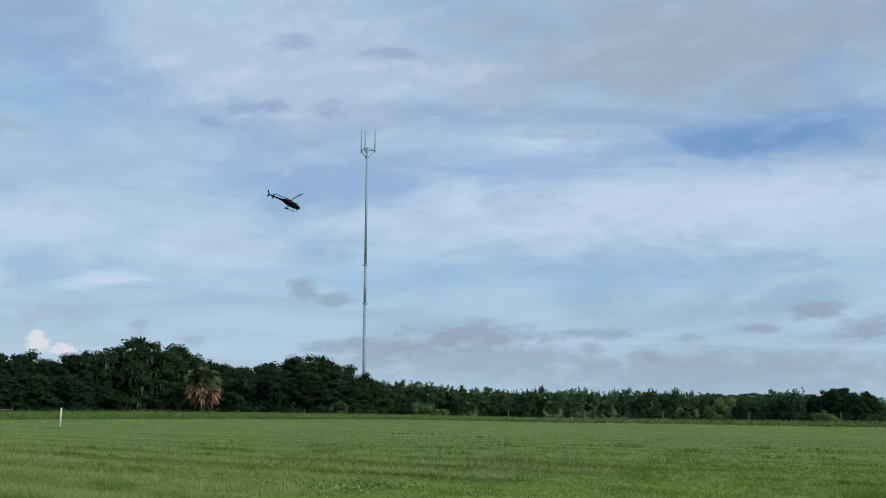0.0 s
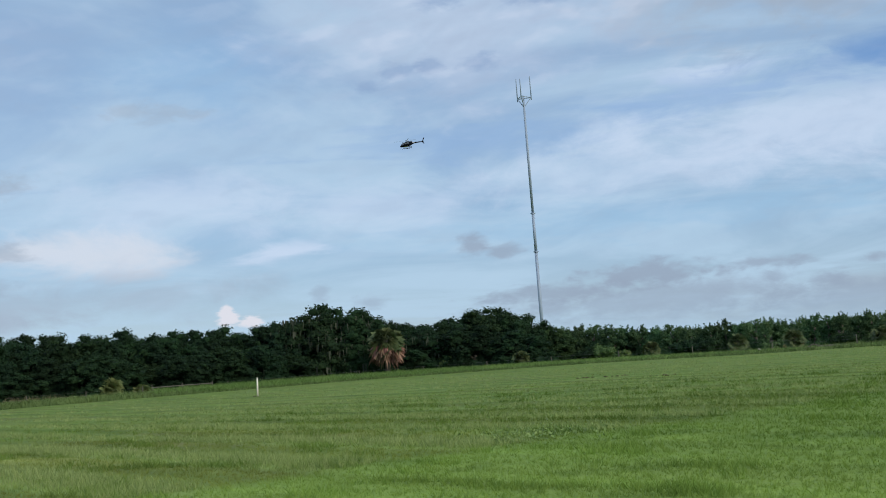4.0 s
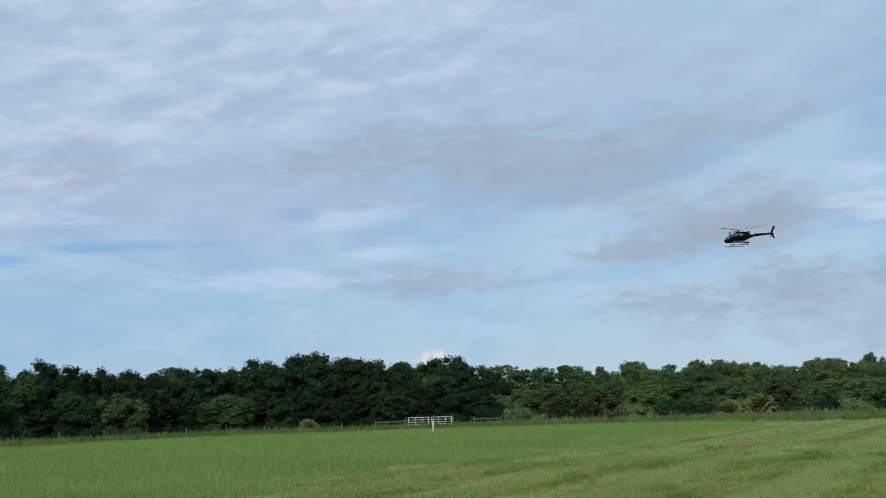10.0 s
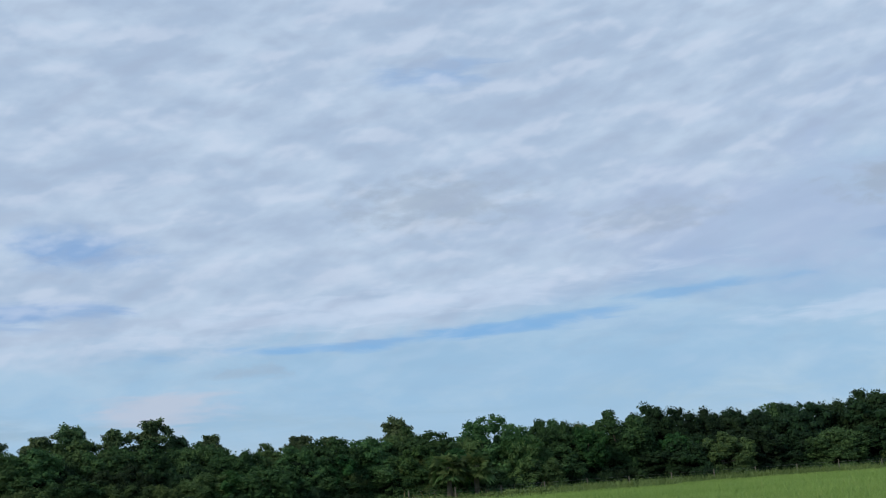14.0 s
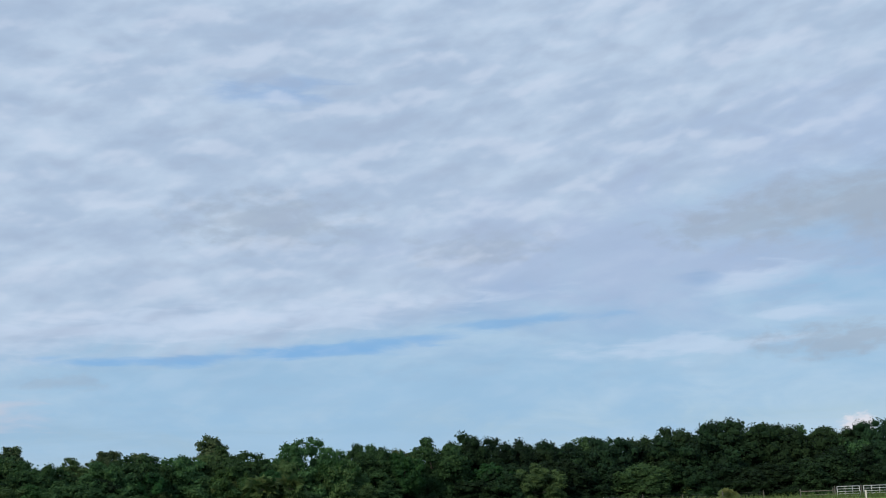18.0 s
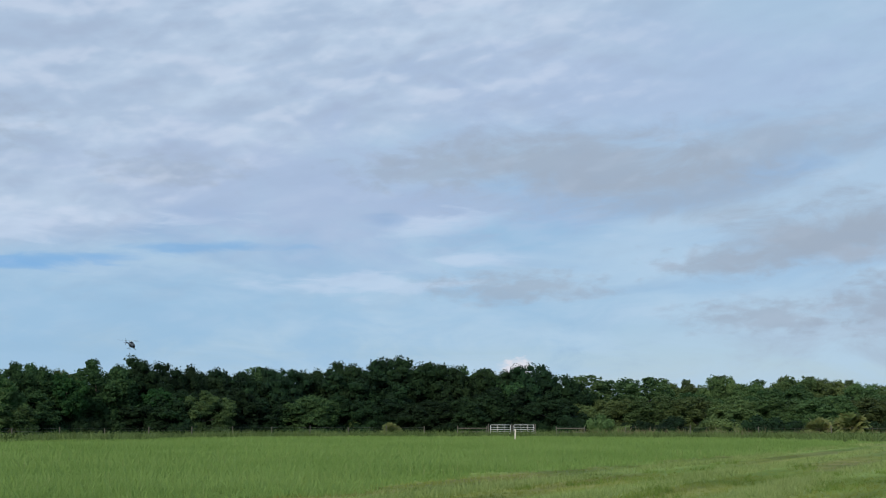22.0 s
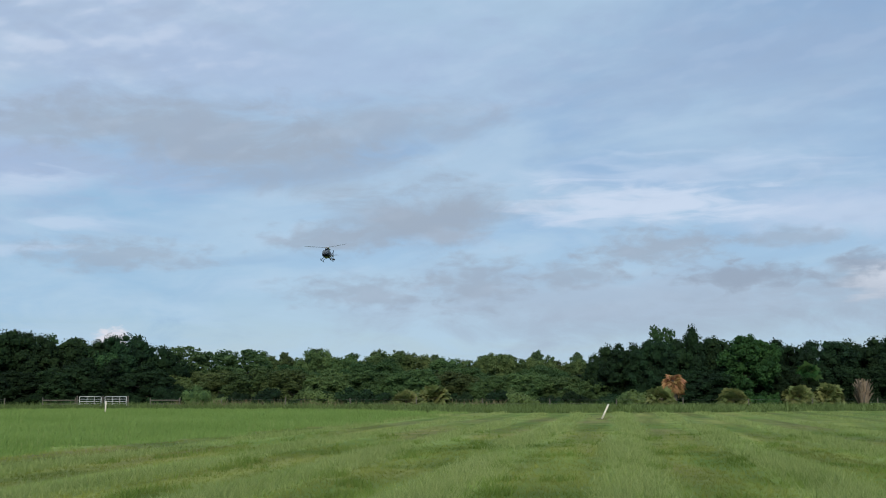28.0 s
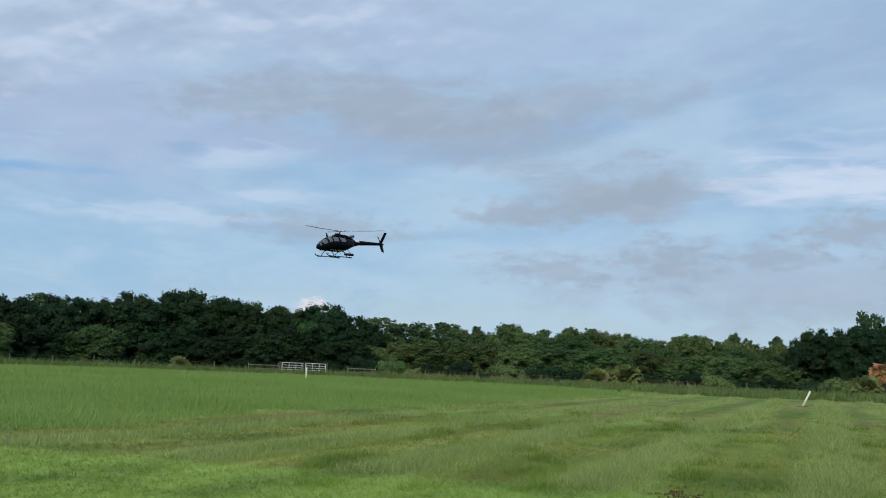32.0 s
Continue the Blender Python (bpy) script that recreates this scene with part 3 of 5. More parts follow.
def leaves(rng, centres, radii, count, size, squash=0.8, inner=0.7, stray=0.45, up=0.45):
    """Leaf sprays spread over the surfaces of many blobs, most of them facing outwards: vertices and faces."""
    centres, radii = np.asarray(centres, float), np.asarray(radii, float)
    pick = rng.choice(len(centres), count, p=radii ** 2 / (radii ** 2).sum())
    d = rng.normal(size=(count, 3))
    d /= np.linalg.norm(d, axis=1)[:, None]
    d[:, 2] = np.where(d[:, 2] < -0.15, np.where(rng.random(count) < up, -d[:, 2], d[:, 2]), d[:, 2])
    r = radii[pick] * rng.uniform(inner, 1.12, count)
    p = centres[pick] + d * r[:, None] * np.array([1, 1, squash])
    nrm = d + rng.normal(size=(count, 3)) * stray
    nrm /= np.linalg.norm(nrm, axis=1)[:, None]
    a = np.cross(nrm, rng.normal(size=(count, 3)))
    a /= np.linalg.norm(a, axis=1)[:, None]
    b = np.cross(nrm, a)
    s = size * rng.uniform(0.55, 1.5, count)[:, None]
    V = np.stack([p - a * s, p + a * s, p + b * s * 1.5], 1).reshape(-1, 3)
    return V, np.arange(count * 3).reshape(-1, 3)


def cores(rng, centres, radii, squash=0.8, shrink=0.78):
    """Lumpy dark hearts of the leaf blobs, which close the crown."""
    bm = bmesh.new()
    bmesh.ops.create_icosphere(bm, subdivisions=1, radius=1.0)
    base = np.array([v.co[:] for v in bm.verts])
    faces = np.array([[v.index for v in f.verts] for f in bm.faces])
    bm.free()
    V, F = [], []
    for c, r in zip(centres, radii):
        F.append(faces + sum(len(v) for v in V))
        V.append(np.asarray(c) + base * np.array([1, 1, squash]) * r * shrink * rng.uniform(0.8, 1.12, (len(base), 1)))
    return np.concatenate(V), np.concatenate(F)


def stack(*arrays):
    V, F, o = [], [], 0
    for v, f in arrays:
        V.append(np.asarray(v)), F.append(np.asarray(f) + o)
        o += len(v)
    return np.concatenate(V), np.concatenate(F)

# ---- ground ----
FENCE = [(-34, 112), (-20, 113), (-8, 125), (4, 146), (14, 148), (20, 141), (28, 136), (36, 126), (45, 112), (52, 108), (59, 110), (66, 117), (74, 123), (84, 124), (94, 114), (104, 101), (114, 95), (132, 93)]


def fence_at(az):
    """How far off the field's fence stands in the direction az."""
    for (a, d), (b, e) in zip(FENCE, FENCE[1:]):
        if az <= b:
            s = (az - a) / (b - a)
            s = s * s * (3 - 2 * s)
            return d + (e - d) * s
    return FENCE[-1][1]


bm = bmesh.new()
bmesh.ops.create_grid(bm, x_segments=60, y_segments=60, size=3600)
ground = tagged(new("ground", bm_mesh("ground", bm, MEADOW)), "flat mown green pasture with pale swathes", "ground", kind="structure")


def blades(rng, az, d, base_h, width, mat, name, label, lean=0.35, per=3):
    """Grass tufts at polar places: each a spray of thin bent blades."""
    n = len(az)
    a = np.radians(az)
    x, y = -d * np.sin(a), d * np.cos(a)
    x, y = np.repeat(x, per) + rng.normal(0, 0.02, n * per) * np.repeat(d, per) * 0.05, np.repeat(y, per) + rng.normal(0, 0.02, n * per) * np.repeat(d, per) * 0.05
    h = np.repeat(base_h, per) * rng.uniform(0.5, 1.25, n * per)
    w = np.repeat(width, per) * rng.uniform(0.6, 1.3, n * per)
    t = rng.uniform(0, 2 * np.pi, n * per)
    u = np.stack([np.cos(t), np.sin(t), 0 * t], 1)
    tip = np.stack([x, y, h], 1) + np.stack([rng.normal(0, lean, n * per) * h, rng.normal(0, lean, n * per) * h, 0 * h], 1)
    root = np.stack([x, y, 0 * x - 0.01], 1)
    V = np.stack([root - u * w[:, None], root + u * w[:, None], tip], 1).reshape(-1, 3)
    F = np.arange(len(V)).reshape(-1, 3)
    return tagged(new(name, mesh_of(name, V, F, mat)), label, "grass", kind="stuff")


def scatter(rng, n, lo, hi, near, far, power=1.0):
    """n places between two azimuths and two distances; power 1 spreads them evenly in perspective."""
    az = rng.uniform(lo, hi, n)
    d = near * (far / near) ** rng.uniform(0, 1, n) if power == 1.0 else np.sqrt(rng.uniform(near ** 2, far ** 2, n))
    return az, d


def mown(az, d):
    """Places across and along the mower's passes, which run towards MOW."""
    a, m = np.radians(az), radians(MOW)
    x, y = -d * np.sin(a), d * np.cos(a)
    return x * math.cos(m) + y * math.sin(m), -x * math.sin(m) + y * math.cos(m)


def swathe(az, d, gap, width, jitter):
    """How deep a place lies in the strips of standing grass that the mower left."""
    across, along = mown(az, d)
    wave = across + jitter * (np.sin(along * 0.21) + np.sin(along * 0.083 + across * 0.3))
    off = np.abs((wave / gap + 0.44) % 1.0 - 0.5) * gap
    breaks = 0.6 + 0.4 * np.sin(along * 0.33 + np.floor(wave / gap + 0.44) * 2.4) * np.sin(along * 0.11 + 1.0)
    kept = (along > 15.8) & (across > -15.0)
    return np.clip(1.25 - off / width, 0, 1) * breaks * kept * np.clip(1.25 - across / 36, 0.3, 1)


rng = np.random.default_rng(11)
az, d = scatter(rng, 110000, -26, 128, 8.5, 36)
blades(rng, az, d, 0.04 + 0.035 * rng.random(len(az)), 0.0015 + 0.00024 * d, BLADES, "short_grass", "short mown green grass with bent blades", per=5, lean=0.7)
az, d = scatter(rng, 30000, -26, 100, 30, 60)
blades(rng, az, d, 0.03 + 0.03 * rng.random(len(az)), 0.003 + 0.0003 * d, BLADES, "mown_grass", "short mown pasture grass further out", per=3, lean=0.8)
# strips of standing grass between the mower's passes
az, d = scatter(rng, 520000, -26, 100, 14, 110)
deep = swathe(az, d, 3.4, 0.72, 0.16)
keep = rng.random(len(az)) < deep * 1.1
az, d, deep = az[keep], d[keep], deep[keep]
blades(rng, az, d, (0.06 + 0.15 * rng.random(len(az)) ** 1.7) * (0.7 + 0.7 * deep), 0.0022 + 0.00038 * d, TUFT_BLADES, "grass_strips", "pale strips of longer grass between mowing passes", per=3, lean=0.5)
# thicker, darker clumps that the mower bent over, in drifts along its passes
az, d = scatter(rng, 260000, -26, 74, 12, 48)
across, along = mown(az, d)
drift = np.sin(across * 2.1 + 1.6 * np.sin(along * 0.31) + 1.1 * np.sin(along * 0.83 + across)) + np.sin(along * 0.74 + 2.2 * np.sin(across * 1.3)) + 0.9 * np.sin(across * 5.3 + along * 0.67 + 1.4 * np.sin(along * 1.9)) + 0.7 * np.sin(along * 2.3 - across * 1.1)
keep = (drift > 1.2 + rng.exponential(0.55, len(az))) & (across > -13) & (along > -30) & (rng.random(len(az)) < 0.5)
az, d = az[keep], d[keep]
blades(rng, az, d, 0.07 + 0.10 * rng.random(len(az)), 0.0022 + 0.00034 * d, CLUMP_BLADES, "grass_clumps", "darker thick clumps in the mown grass", per=3, lean=0.6)
# uncut stand of taller grass
az, d = scatter(rng, 190000, 52, 128, 18, 128)
across, along = mown(az, d)
edge = -15.6 + 0.7 * np.sin(along * 0.35) + 0.5 * np.sin(along * 0.9 + 1.0) + 2.6 * np.clip((along - 38) / 25, 0, 1)
deep = edge - across
keep = (deep > rng.exponential(0.5, len(az))) & (along > -40)
az, d, deep = az[keep], d[keep], deep[keep]
blades(rng, az, d, (0.14 + 0.18 * rng.random(len(az))) * np.clip(deep / 3, 0.6, 1), 0.003 + 0.0004 * d, TALL_BLADES, "tall_grass", "uncut taller green grass with seed heads", per=3, lean=0.5)
k = rng.random(len(az)) < 0.012
blades(rng, az[k], d[k], 0.34 + 0.12 * rng.random(k.sum()), 0.003 + 0.0002 * d[k], TUFT_BLADES, "seed_stalks", "thin pale seed stalks above the uncut grass", per=2, lean=0.12)
# weedy strip along the fence
az = rng.uniform(-30, 128, 48000)
fd = np.array([fence_at(q) for q in az])
d = fd + rng.uniform(-13, 5, len(az)) * np.where((az > 60) & (az < 92), 0.35, 1.0)
blades(rng, az, d, (0.34 + 0.55 * rng.random(len(az)) ** 2) * np.where(az < 22, 0.6, np.where(az > 98, 0.5, 1.0)), 0.025 + 0.04 * rng.random(len(az)), WEED, "fence_weeds", "rank green weeds along the wire fence", per=3, lean=0.55)
az = rng.uniform(-28, 24, 26000)
d = np.array([fence_at(q) for q in az]) + rng.uniform(-9, 3, len(az))
blades(rng, az, d, (0.42 + 0.42 * rng.random(len(az))) * np.clip(0.62 + az / 30, 0.28, 1.1), 0.05 + 0.05 * rng.random(len(az)), RANK, "rank_grass", "bright green rank grass along the wire fence", per=3, lean=0.8)
az = np.concatenate([rng.uniform(54, 71, 500), rng.normal(29.8, 0.9, 160), rng.normal(18.1, 0.35, 120), rng.uniform(98, 106, 90)])
d = np.array([fence_at(q) for q in az]) + rng.uniform(1, 7, len(az))
blades(rng, az, d, 0.5 + 0.6 * rng.random(len(az)), 0.05 + 0.05 * rng.random(len(az)), BROWN_WEED, "dry_weeds", "brown dried weeds behind the fence", per=4, lean=0.35)
# low leafy growth thickens the strip along the wire
az = np.concatenate([rng.uniform(20, 62, 1500), rng.uniform(92, 120, 500), rng.normal(100, 0.7, 90)])
d = np.array([fence_at(q) for q in az]) + rng.uniform(-2.5, 2.5, len(az))
V, F = leaves(rng, [tuple(polar(a, q, 0.18 + 0.22 * h)) for a, q, h in zip(az, d, rng.random(len(az)))], rng.uniform(0.25, 0.6, len(az)), 52000, 0.075, 0.7, inner=0.3, stray=0.9)
V[:, 2] = np.maximum(V[:, 2], 0.005)
tagged(new("fence_growth", mesh_of("fence_growth", V, F, WEED)), "low leafy green growth under the wire fence", "weeds", kind="stuff")
# clover patch in the mown grass
az, d = rng.normal(4.7, 1.9, 3600), 23.5 + rng.normal(0, 0.9, 3600)
V, F = leaves(rng, [tuple(polar(a, q, 0.045)) for a, q in zip(az, d)], np.full(3600, 0.04), 900, 0.028, inner=0.2)
tagged(new("clover_patch", mesh_of("clover_patch", V, F, CLOVER)), "pale broad-leaved clover growing in the short grass", "clover", kind="stuff")


def clods(name, az0, az1, d0, d1, n, size, seed):
    """A strip of clods of turned earth on the grass."""
    r = random.Random(seed)
    heap = tagged(new(name), "dark crumbly turned-up soil lying on the grass", "soil", group="dug-up soil patches")
    heap.location = polar((az0 + az1) / 2, (d0 + d1) / 2)
    rg = np.random.default_rng(seed)
    C, R = [], []
    for i in range(n * 4):
        s = 0.0 if i == 0 else (r.random() + 0.12 * math.sin(9 * r.random())) % 1.0
        if i and math.sin(s * 17 + seed) + 0.6 * math.sin(s * 41 + seed * 2) < -0.25 and r.random() < 0.85:
            continue
        wide = 0.16 + 0.30 * abs(math.sin(s * 11 + seed))
        p = polar(az0 + (az1 - az0) * s + r.gauss(0, 0.35), d0 + (d1 - d0) * s + r.gauss(0, wide), 0.0) - heap.location
        C.append(p), R.append(size * r.uniform(0.2, 0.8) ** 1.6)
    V, F = cores(rg, C, R, 0.7, 1.0)
    tagged(part("turned_soil", mesh_of("turned_soil", V, F, SOIL), heap), kind="stuff")
    V, F = leaves(rg, C, np.array(R) * 1.2, n * 14, 0.02, 0.4, inner=0.6)
    tagged(part("loose_soil", mesh_of("loose_soil", V, F, SOIL), heap), kind="stuff")
    return heap


clods("soil_heap", 33.4, 27.5, 13.5, 12.9, 210, 0.10, 1)
clods("soil_heap", 27.4, 21.2, 13.2, 13.3, 180, 0.085, 2)
clods("soil_heap", 36.2, 35.0, 13.4, 13.4, 42, 0.07, 3)
clods("soil_heap", 13.8, 10.0, 11.0, 11.2, 135, 0.075, 4)
clods("soil_heap", 8.4, 6.6, 10.9, 10.9, 72, 0.07, 5)
clods("soil_heap", 55.8, 54.2, 16.2, 16.0, 30, 0.05, 6)

# ---- trees ----


def boughs(r, height, spread, low, majors, minors, knobs, skirt, fat=(0.30, 0.46), spire=0):
    """Big boughs round a dome and smaller masses on each of them: centres and radii of both."""
    big, small = [], []
    zc, half = height * (low + 1) / 2, height * (1 - low) / 2
    for i in range(majors):
        u = 1 - 1.75 * (i + 0.5) / majors
        a = i * 2.39996 + r.uniform(-0.35, 0.35)
        q = math.sqrt(max(0.0, 1 - u * u)) * r.uniform(0.5, 0.78)
        if u < 0:
            q = max(q, 0.62)
        rad = spread * r.uniform(*fat)
        big.append(((spread * q * math.cos(a), spread * q * math.sin(a), zc + half * u * 0.74 * r.uniform(0.8, 1.08)), rad))
    big.append(((0, 0, zc), spread * 0.5))
    for i in range(skirt):
        a = 6.2832 * (i + r.uniform(-0.3, 0.3)) / skirt
        rad = spread * r.uniform(0.32, 0.44)
        big.insert(0, ((spread * 0.72 * math.cos(a), spread * 0.72 * math.sin(a), rad * r.uniform(0.5, 0.95)), rad))
    for (x, y, z), rad in big[:-1]:
        for k in range(minors):
            v = Vector((r.gauss(x / spread, 0.6), r.gauss(y / spread, 0.6), r.gauss((z - zc) / half * 0.7 + 0.2, 0.6))).normalized()
            small.append((tuple(Vector((x, y, z)) + v * rad * r.uniform(0.70, 1.05)), rad * r.uniform(0.24, 0.50)))
    for k in range(knobs):
        (x, y, z), rad = big[skirt + r.randrange(max(1, majors // 2))]
        small.append(((x + r.gauss(0, rad * 0.5), y + r.gauss(0, rad * 0.5), z + rad * r.uniform(0.7, 1.0)), r.uniform(0.18, 0.34)))
        for j in range(spire):
            (px_, py_, pz_), pr_ = small[-1]
            small.append(((px_ + r.gauss(0, 0.06), py_ + r.gauss(0, 0.06), pz_ + pr_ * 1.1), pr_ * 0.78))
    scale = height / max(c[2] + q * 0.85 for c, q in big + small)
    big = [((c[0], c[1], max(c[2] * scale, 0.5)), q) for c, q in big]
    small = [((c[0], c[1], max(c[2] * scale, 0.25)), q) for c, q in small]
    return big, small


def oak(seed, height=9.0, spread=5.4, mat=OAK, count=22000, low=0.08, size=0.118, moss=False, name="oak_tree", label="", majors=18, minors=11, knobs=14, open_=0.66, skirt=9, fat=(0.25, 0.40), spire=0, stray=0.6):
    """A broad tree: forked trunk, limbs, and a billowing crown of leaf sprays over many uneven boughs."""
    rng, r = np.random.default_rng(seed), random.Random(seed)
    tree = tagged(new(name), label, "tree", group="trees round the field")
    big, small = boughs(r, height, spread, low, majors, minors, knobs, skirt, fat, spire)
    trunk = tube([(0, 0, -0.3), (0.05, 0.05, height * 0.12), (0.15, -0.1, height * 0.28), (0.1, 0.1, height * 0.6)], [0.42, 0.32, 0.26, 0.12], 9)
    part("trunk", mesh_of("trunk", *trunk, BARK, True), tree)
    for i in range(4):
        c = Vector(big[skirt + r.randrange(majors)][0])
        z0 = height * r.uniform(0.16, 0.42)
        part("limb", mesh_of("limb", *tube([(0.1, 0, z0), tuple(c * 0.5 + Vector((0, 0, z0 * 0.5))), tuple(c)], [0.15, 0.1, 0.03], 6), BARK, True), tree)
    C, Q = [c for c, q in small], [q for c, q in small]
    V, F = stack(cores(rng, [c for c, q in big], [q for c, q in big], 0.85, open_), cores(rng, C, Q, 0.85, open_ * 0.95), leaves(rng, C + [c for c, q in big], Q + [q * 0.82 for c, q in big], count, size, 0.9, inner=0.55, stray=stray))
    part("crown", mesh_of("crown", V, F, mat), tree)
    if moss:
        m = []
        for i in range(620):
            c, q = Vector(C[r.randrange(len(C))]), r.uniform(0, 6.28)
            p = c + Vector((math.cos(q), math.sin(q), -0.2)) * spread * 0.16
            ln, w = r.uniform(0.35, 1.5), r.uniform(0.05, 0.14)
            u = Vector((math.cos(q * 3), math.sin(q * 3), 0)) * w
            m.append(([p - u, p + u, p + u * 0.7 + Vector((0.05, 0.03, -ln * 0.6)), p - u * 0.7 + Vector((0.05, 0.03, -ln * 0.6)), p + Vector((0, 0, -ln))], [(0, 1, 2, 3), (3, 2, 4)]))
        tagged(part("moss", mesh_of("moss", *joined(*m), MOSS), tree, "grey hanging spanish moss"), kind="stuff")
    return tree


def pine(seed, height=8.5, mat=PINE):
    """A tall pine: bare straight trunk, short upturned boughs and separate needle clumps with sky between."""
    rng, r = np.random.default_rng(seed), random.Random(seed)
    tree = tagged(new("pine_tree"), "tall dark pine with open clumped crown", "tree", group="pines behind the wood's edge")
    bend = r.uniform(-0.4, 0.4)
    part("trunk", mesh_of("trunk", *tube([(0, 0, -0.3), (bend * 0.4, 0, height * 0.4), (bend, 0.1, height * 0.97)], [0.24, 0.17, 0.05], 8), BARK, True), tree)
    C, R = [], []
    for i in range(18):
        # boughs leave the trunk singly, each ending in a flat spray of clumps, with gaps between them
        u = (i + r.uniform(0.1, 0.9)) / 18
        z = height * (0.36 + 0.58 * u)
        reach = (2.7 * (1 - u) ** 0.55 + 0.35) * r.uniform(0.45, 1.0)
        a = i * 2.4 + r.uniform(-0.6, 0.6)
        e = Vector((bend * z / height + reach * math.cos(a), reach * math.sin(a), z + 0.3 * reach))
        part("limb", mesh_of("limb", *tube([(bend * z / height, 0, z - 0.2), tuple(e)], [0.07, 0.025], 5), BARK, True), tree)
        for k in range(8):
            f = r.uniform(0.25, 1.1)
            C.append((bend * z / height + reach * f * math.cos(a) + r.gauss(0, 0.34), reach * f * math.sin(a) + r.gauss(0, 0.34), z + 0.3 * reach * f + r.gauss(0.05, 0.16)))
            R.append(r.uniform(0.26, 0.56))
    V, F = stack(cores(rng, C, R, 0.9, 0.6), leaves(rng, C, R, 15000, 0.085, 0.9, inner=0.35, stray=1.0, up=0.4))
    part("crown", mesh_of("crown", V, F, mat), tree)
    return tree


def shrub(seed, height=2.0, spread=1.6, mat=WEED, name="shrub", label="low green shrub at the wood's edge", count=2200, size=0.085):
    rng, r = np.random.default_rng(seed), random.Random(seed)
    bush = tagged(new(name), label, "shrub", group="bushes under the trees")
    C, R = [], []
    for i in range(13):
        a, q = i * 2.4, spread * math.sqrt((i + 0.5) / 13) * 0.75
        C.append((q * math.cos(a), q * math.sin(a), height * r.uniform(0.25, 0.72) * (1.2 - 0.5 * q / spread))), R.append(spread * r.uniform(0.28, 0.42))
    for c in C[:3]:
        part("stem", mesh_of("stem", *tube([(0, 0, -0.1), tuple(Vector(c) * 0.9)], [0.04, 0.015], 5), BARK), bush)
    part("foliage", mesh_of("foliage", *stack(cores(rng, C, R, 0.85), leaves(rng, C, R, count, size, 0.9)), mat), bush)
    return bush


class Stock:
    """Trees of a few makes; the first place takes the original, later ones take copies."""

    def __init__(self, makes, tall=9.0, spread=5.4):
        self.tall, self.spread = tall, spread
        self.makes, self.used, self.i = makes, {}, 0

    def plant(self, at, turn, sx, sz, pick=None):
        k = self.i % len(self.makes) if pick is None else pick
        self.i += 1
        m = Matrix.LocRotScale(at, Euler((0, 0, turn)), (sx, sx, sz))
        if k not in self.used:
            self.used[k] = self.makes[k]()
            self.used[k].matrix_basis = m
            return self.used[k]
        src = self.used[k]
        keep = src.scale.copy()
        src.scale = (1, 1, 1)
        ob = copy_thing(src, m)
        src.scale = keep
        return ob


DARK = "dark green broad-crowned oak at the wood's edge"
OAKS = Stock([lambda s=s: oak(s, label=DARK) for s in range(101, 107)])
BACK = Stock([lambda s=s: oak(s, count=6000, size=0.16, label="dark green tree deeper in the wood", name="wood_tree") for s in range(111, 114)])
MOSSY = Stock([lambda: oak(131, moss=True, minors=6, knobs=16, open_=0.7, label="tall oak hung with grey spanish moss"), lambda: oak(132, moss=True, minors=6, knobs=16, open_=0.7, label="tall oak hung with grey spanish moss")])
MIXED = Stock([lambda s=s: oak(s, mat=MID_LEAF, spread=4.6, low=0.05, knobs=18, majors=22, skirt=8, open_=0.55, stray=0.75, name="wood_tree", label="mid-green ragged tree at the wood's edge") for s in range(121, 125)], 9.0, 4.6)
SCRUB = Stock([lambda s=s: oak(s, mat=PALE_LEAF, height=6.5, spread=3.9, low=0.02, count=22000, size=0.088, knobs=20, majors=26, skirt=9, minors=12, open_=0.55, fat=(0.2, 0.34), stray=0.7, name="scrub_tree", label="mid-green bushy scrub tree with ragged top") for s in range(141, 145)], 6.5, 4.4)
BRIGHT = Stock([lambda: oak(148, mat=BRIGHT_LEAF, spread=3.4, low=0.05, knobs=12, majors=24, skirt=9, name="maple_tree", label="bright green full-crowned tree among dark oaks")], 9.0, 4.4)
PALER = Stock([lambda s=s: oak(s, mat=PALEST_LEAF, spread=2.6, low=0.3, count=4200, knobs=22, open_=0.45, skirt=0, name="ash_tree", label="light green open-crowned tree behind the oaks") for s in range(151, 153)], 9.0, 3.1)
PINES = Stock([lambda s=s: pine(s) for s in range(161, 164)], 8.5, 3.0)
YOUNG = Stock([lambda s=s: oak(s, mat=FRESH_LEAF, height=6.0, spread=2.4, low=0.0, count=6500, size=0.10, knobs=20, majors=14, spire=5, stray=0.8, open_=0.5, name="young_tree", label="slender young green tree in a far row") for s in range(171, 176)], 6.0, 2.9)
SHRUBS = Stock([lambda: shrub(181), lambda: shrub(182, mat=PALE_LEAF)] + [lambda s=s: shrub(s, mat=OAK, label="dark green bush under the trees") for s in range(183, 188)])
R = random.Random(5)


def row(stock, off, rows):
    """Plants a row: azimuth, elevation of the top, half-width in degrees; off metres behind the fence."""
    for az, el, half in rows:
        d = fence_at(az) + off + R.uniform(-2, 2)
        h = high(d, el)
        s = d * math.tan(radians(half)) / stock.spread * 1.55
        stock.plant(polar(az, d), R.uniform(0, 6.28), s, h / stock.tall)


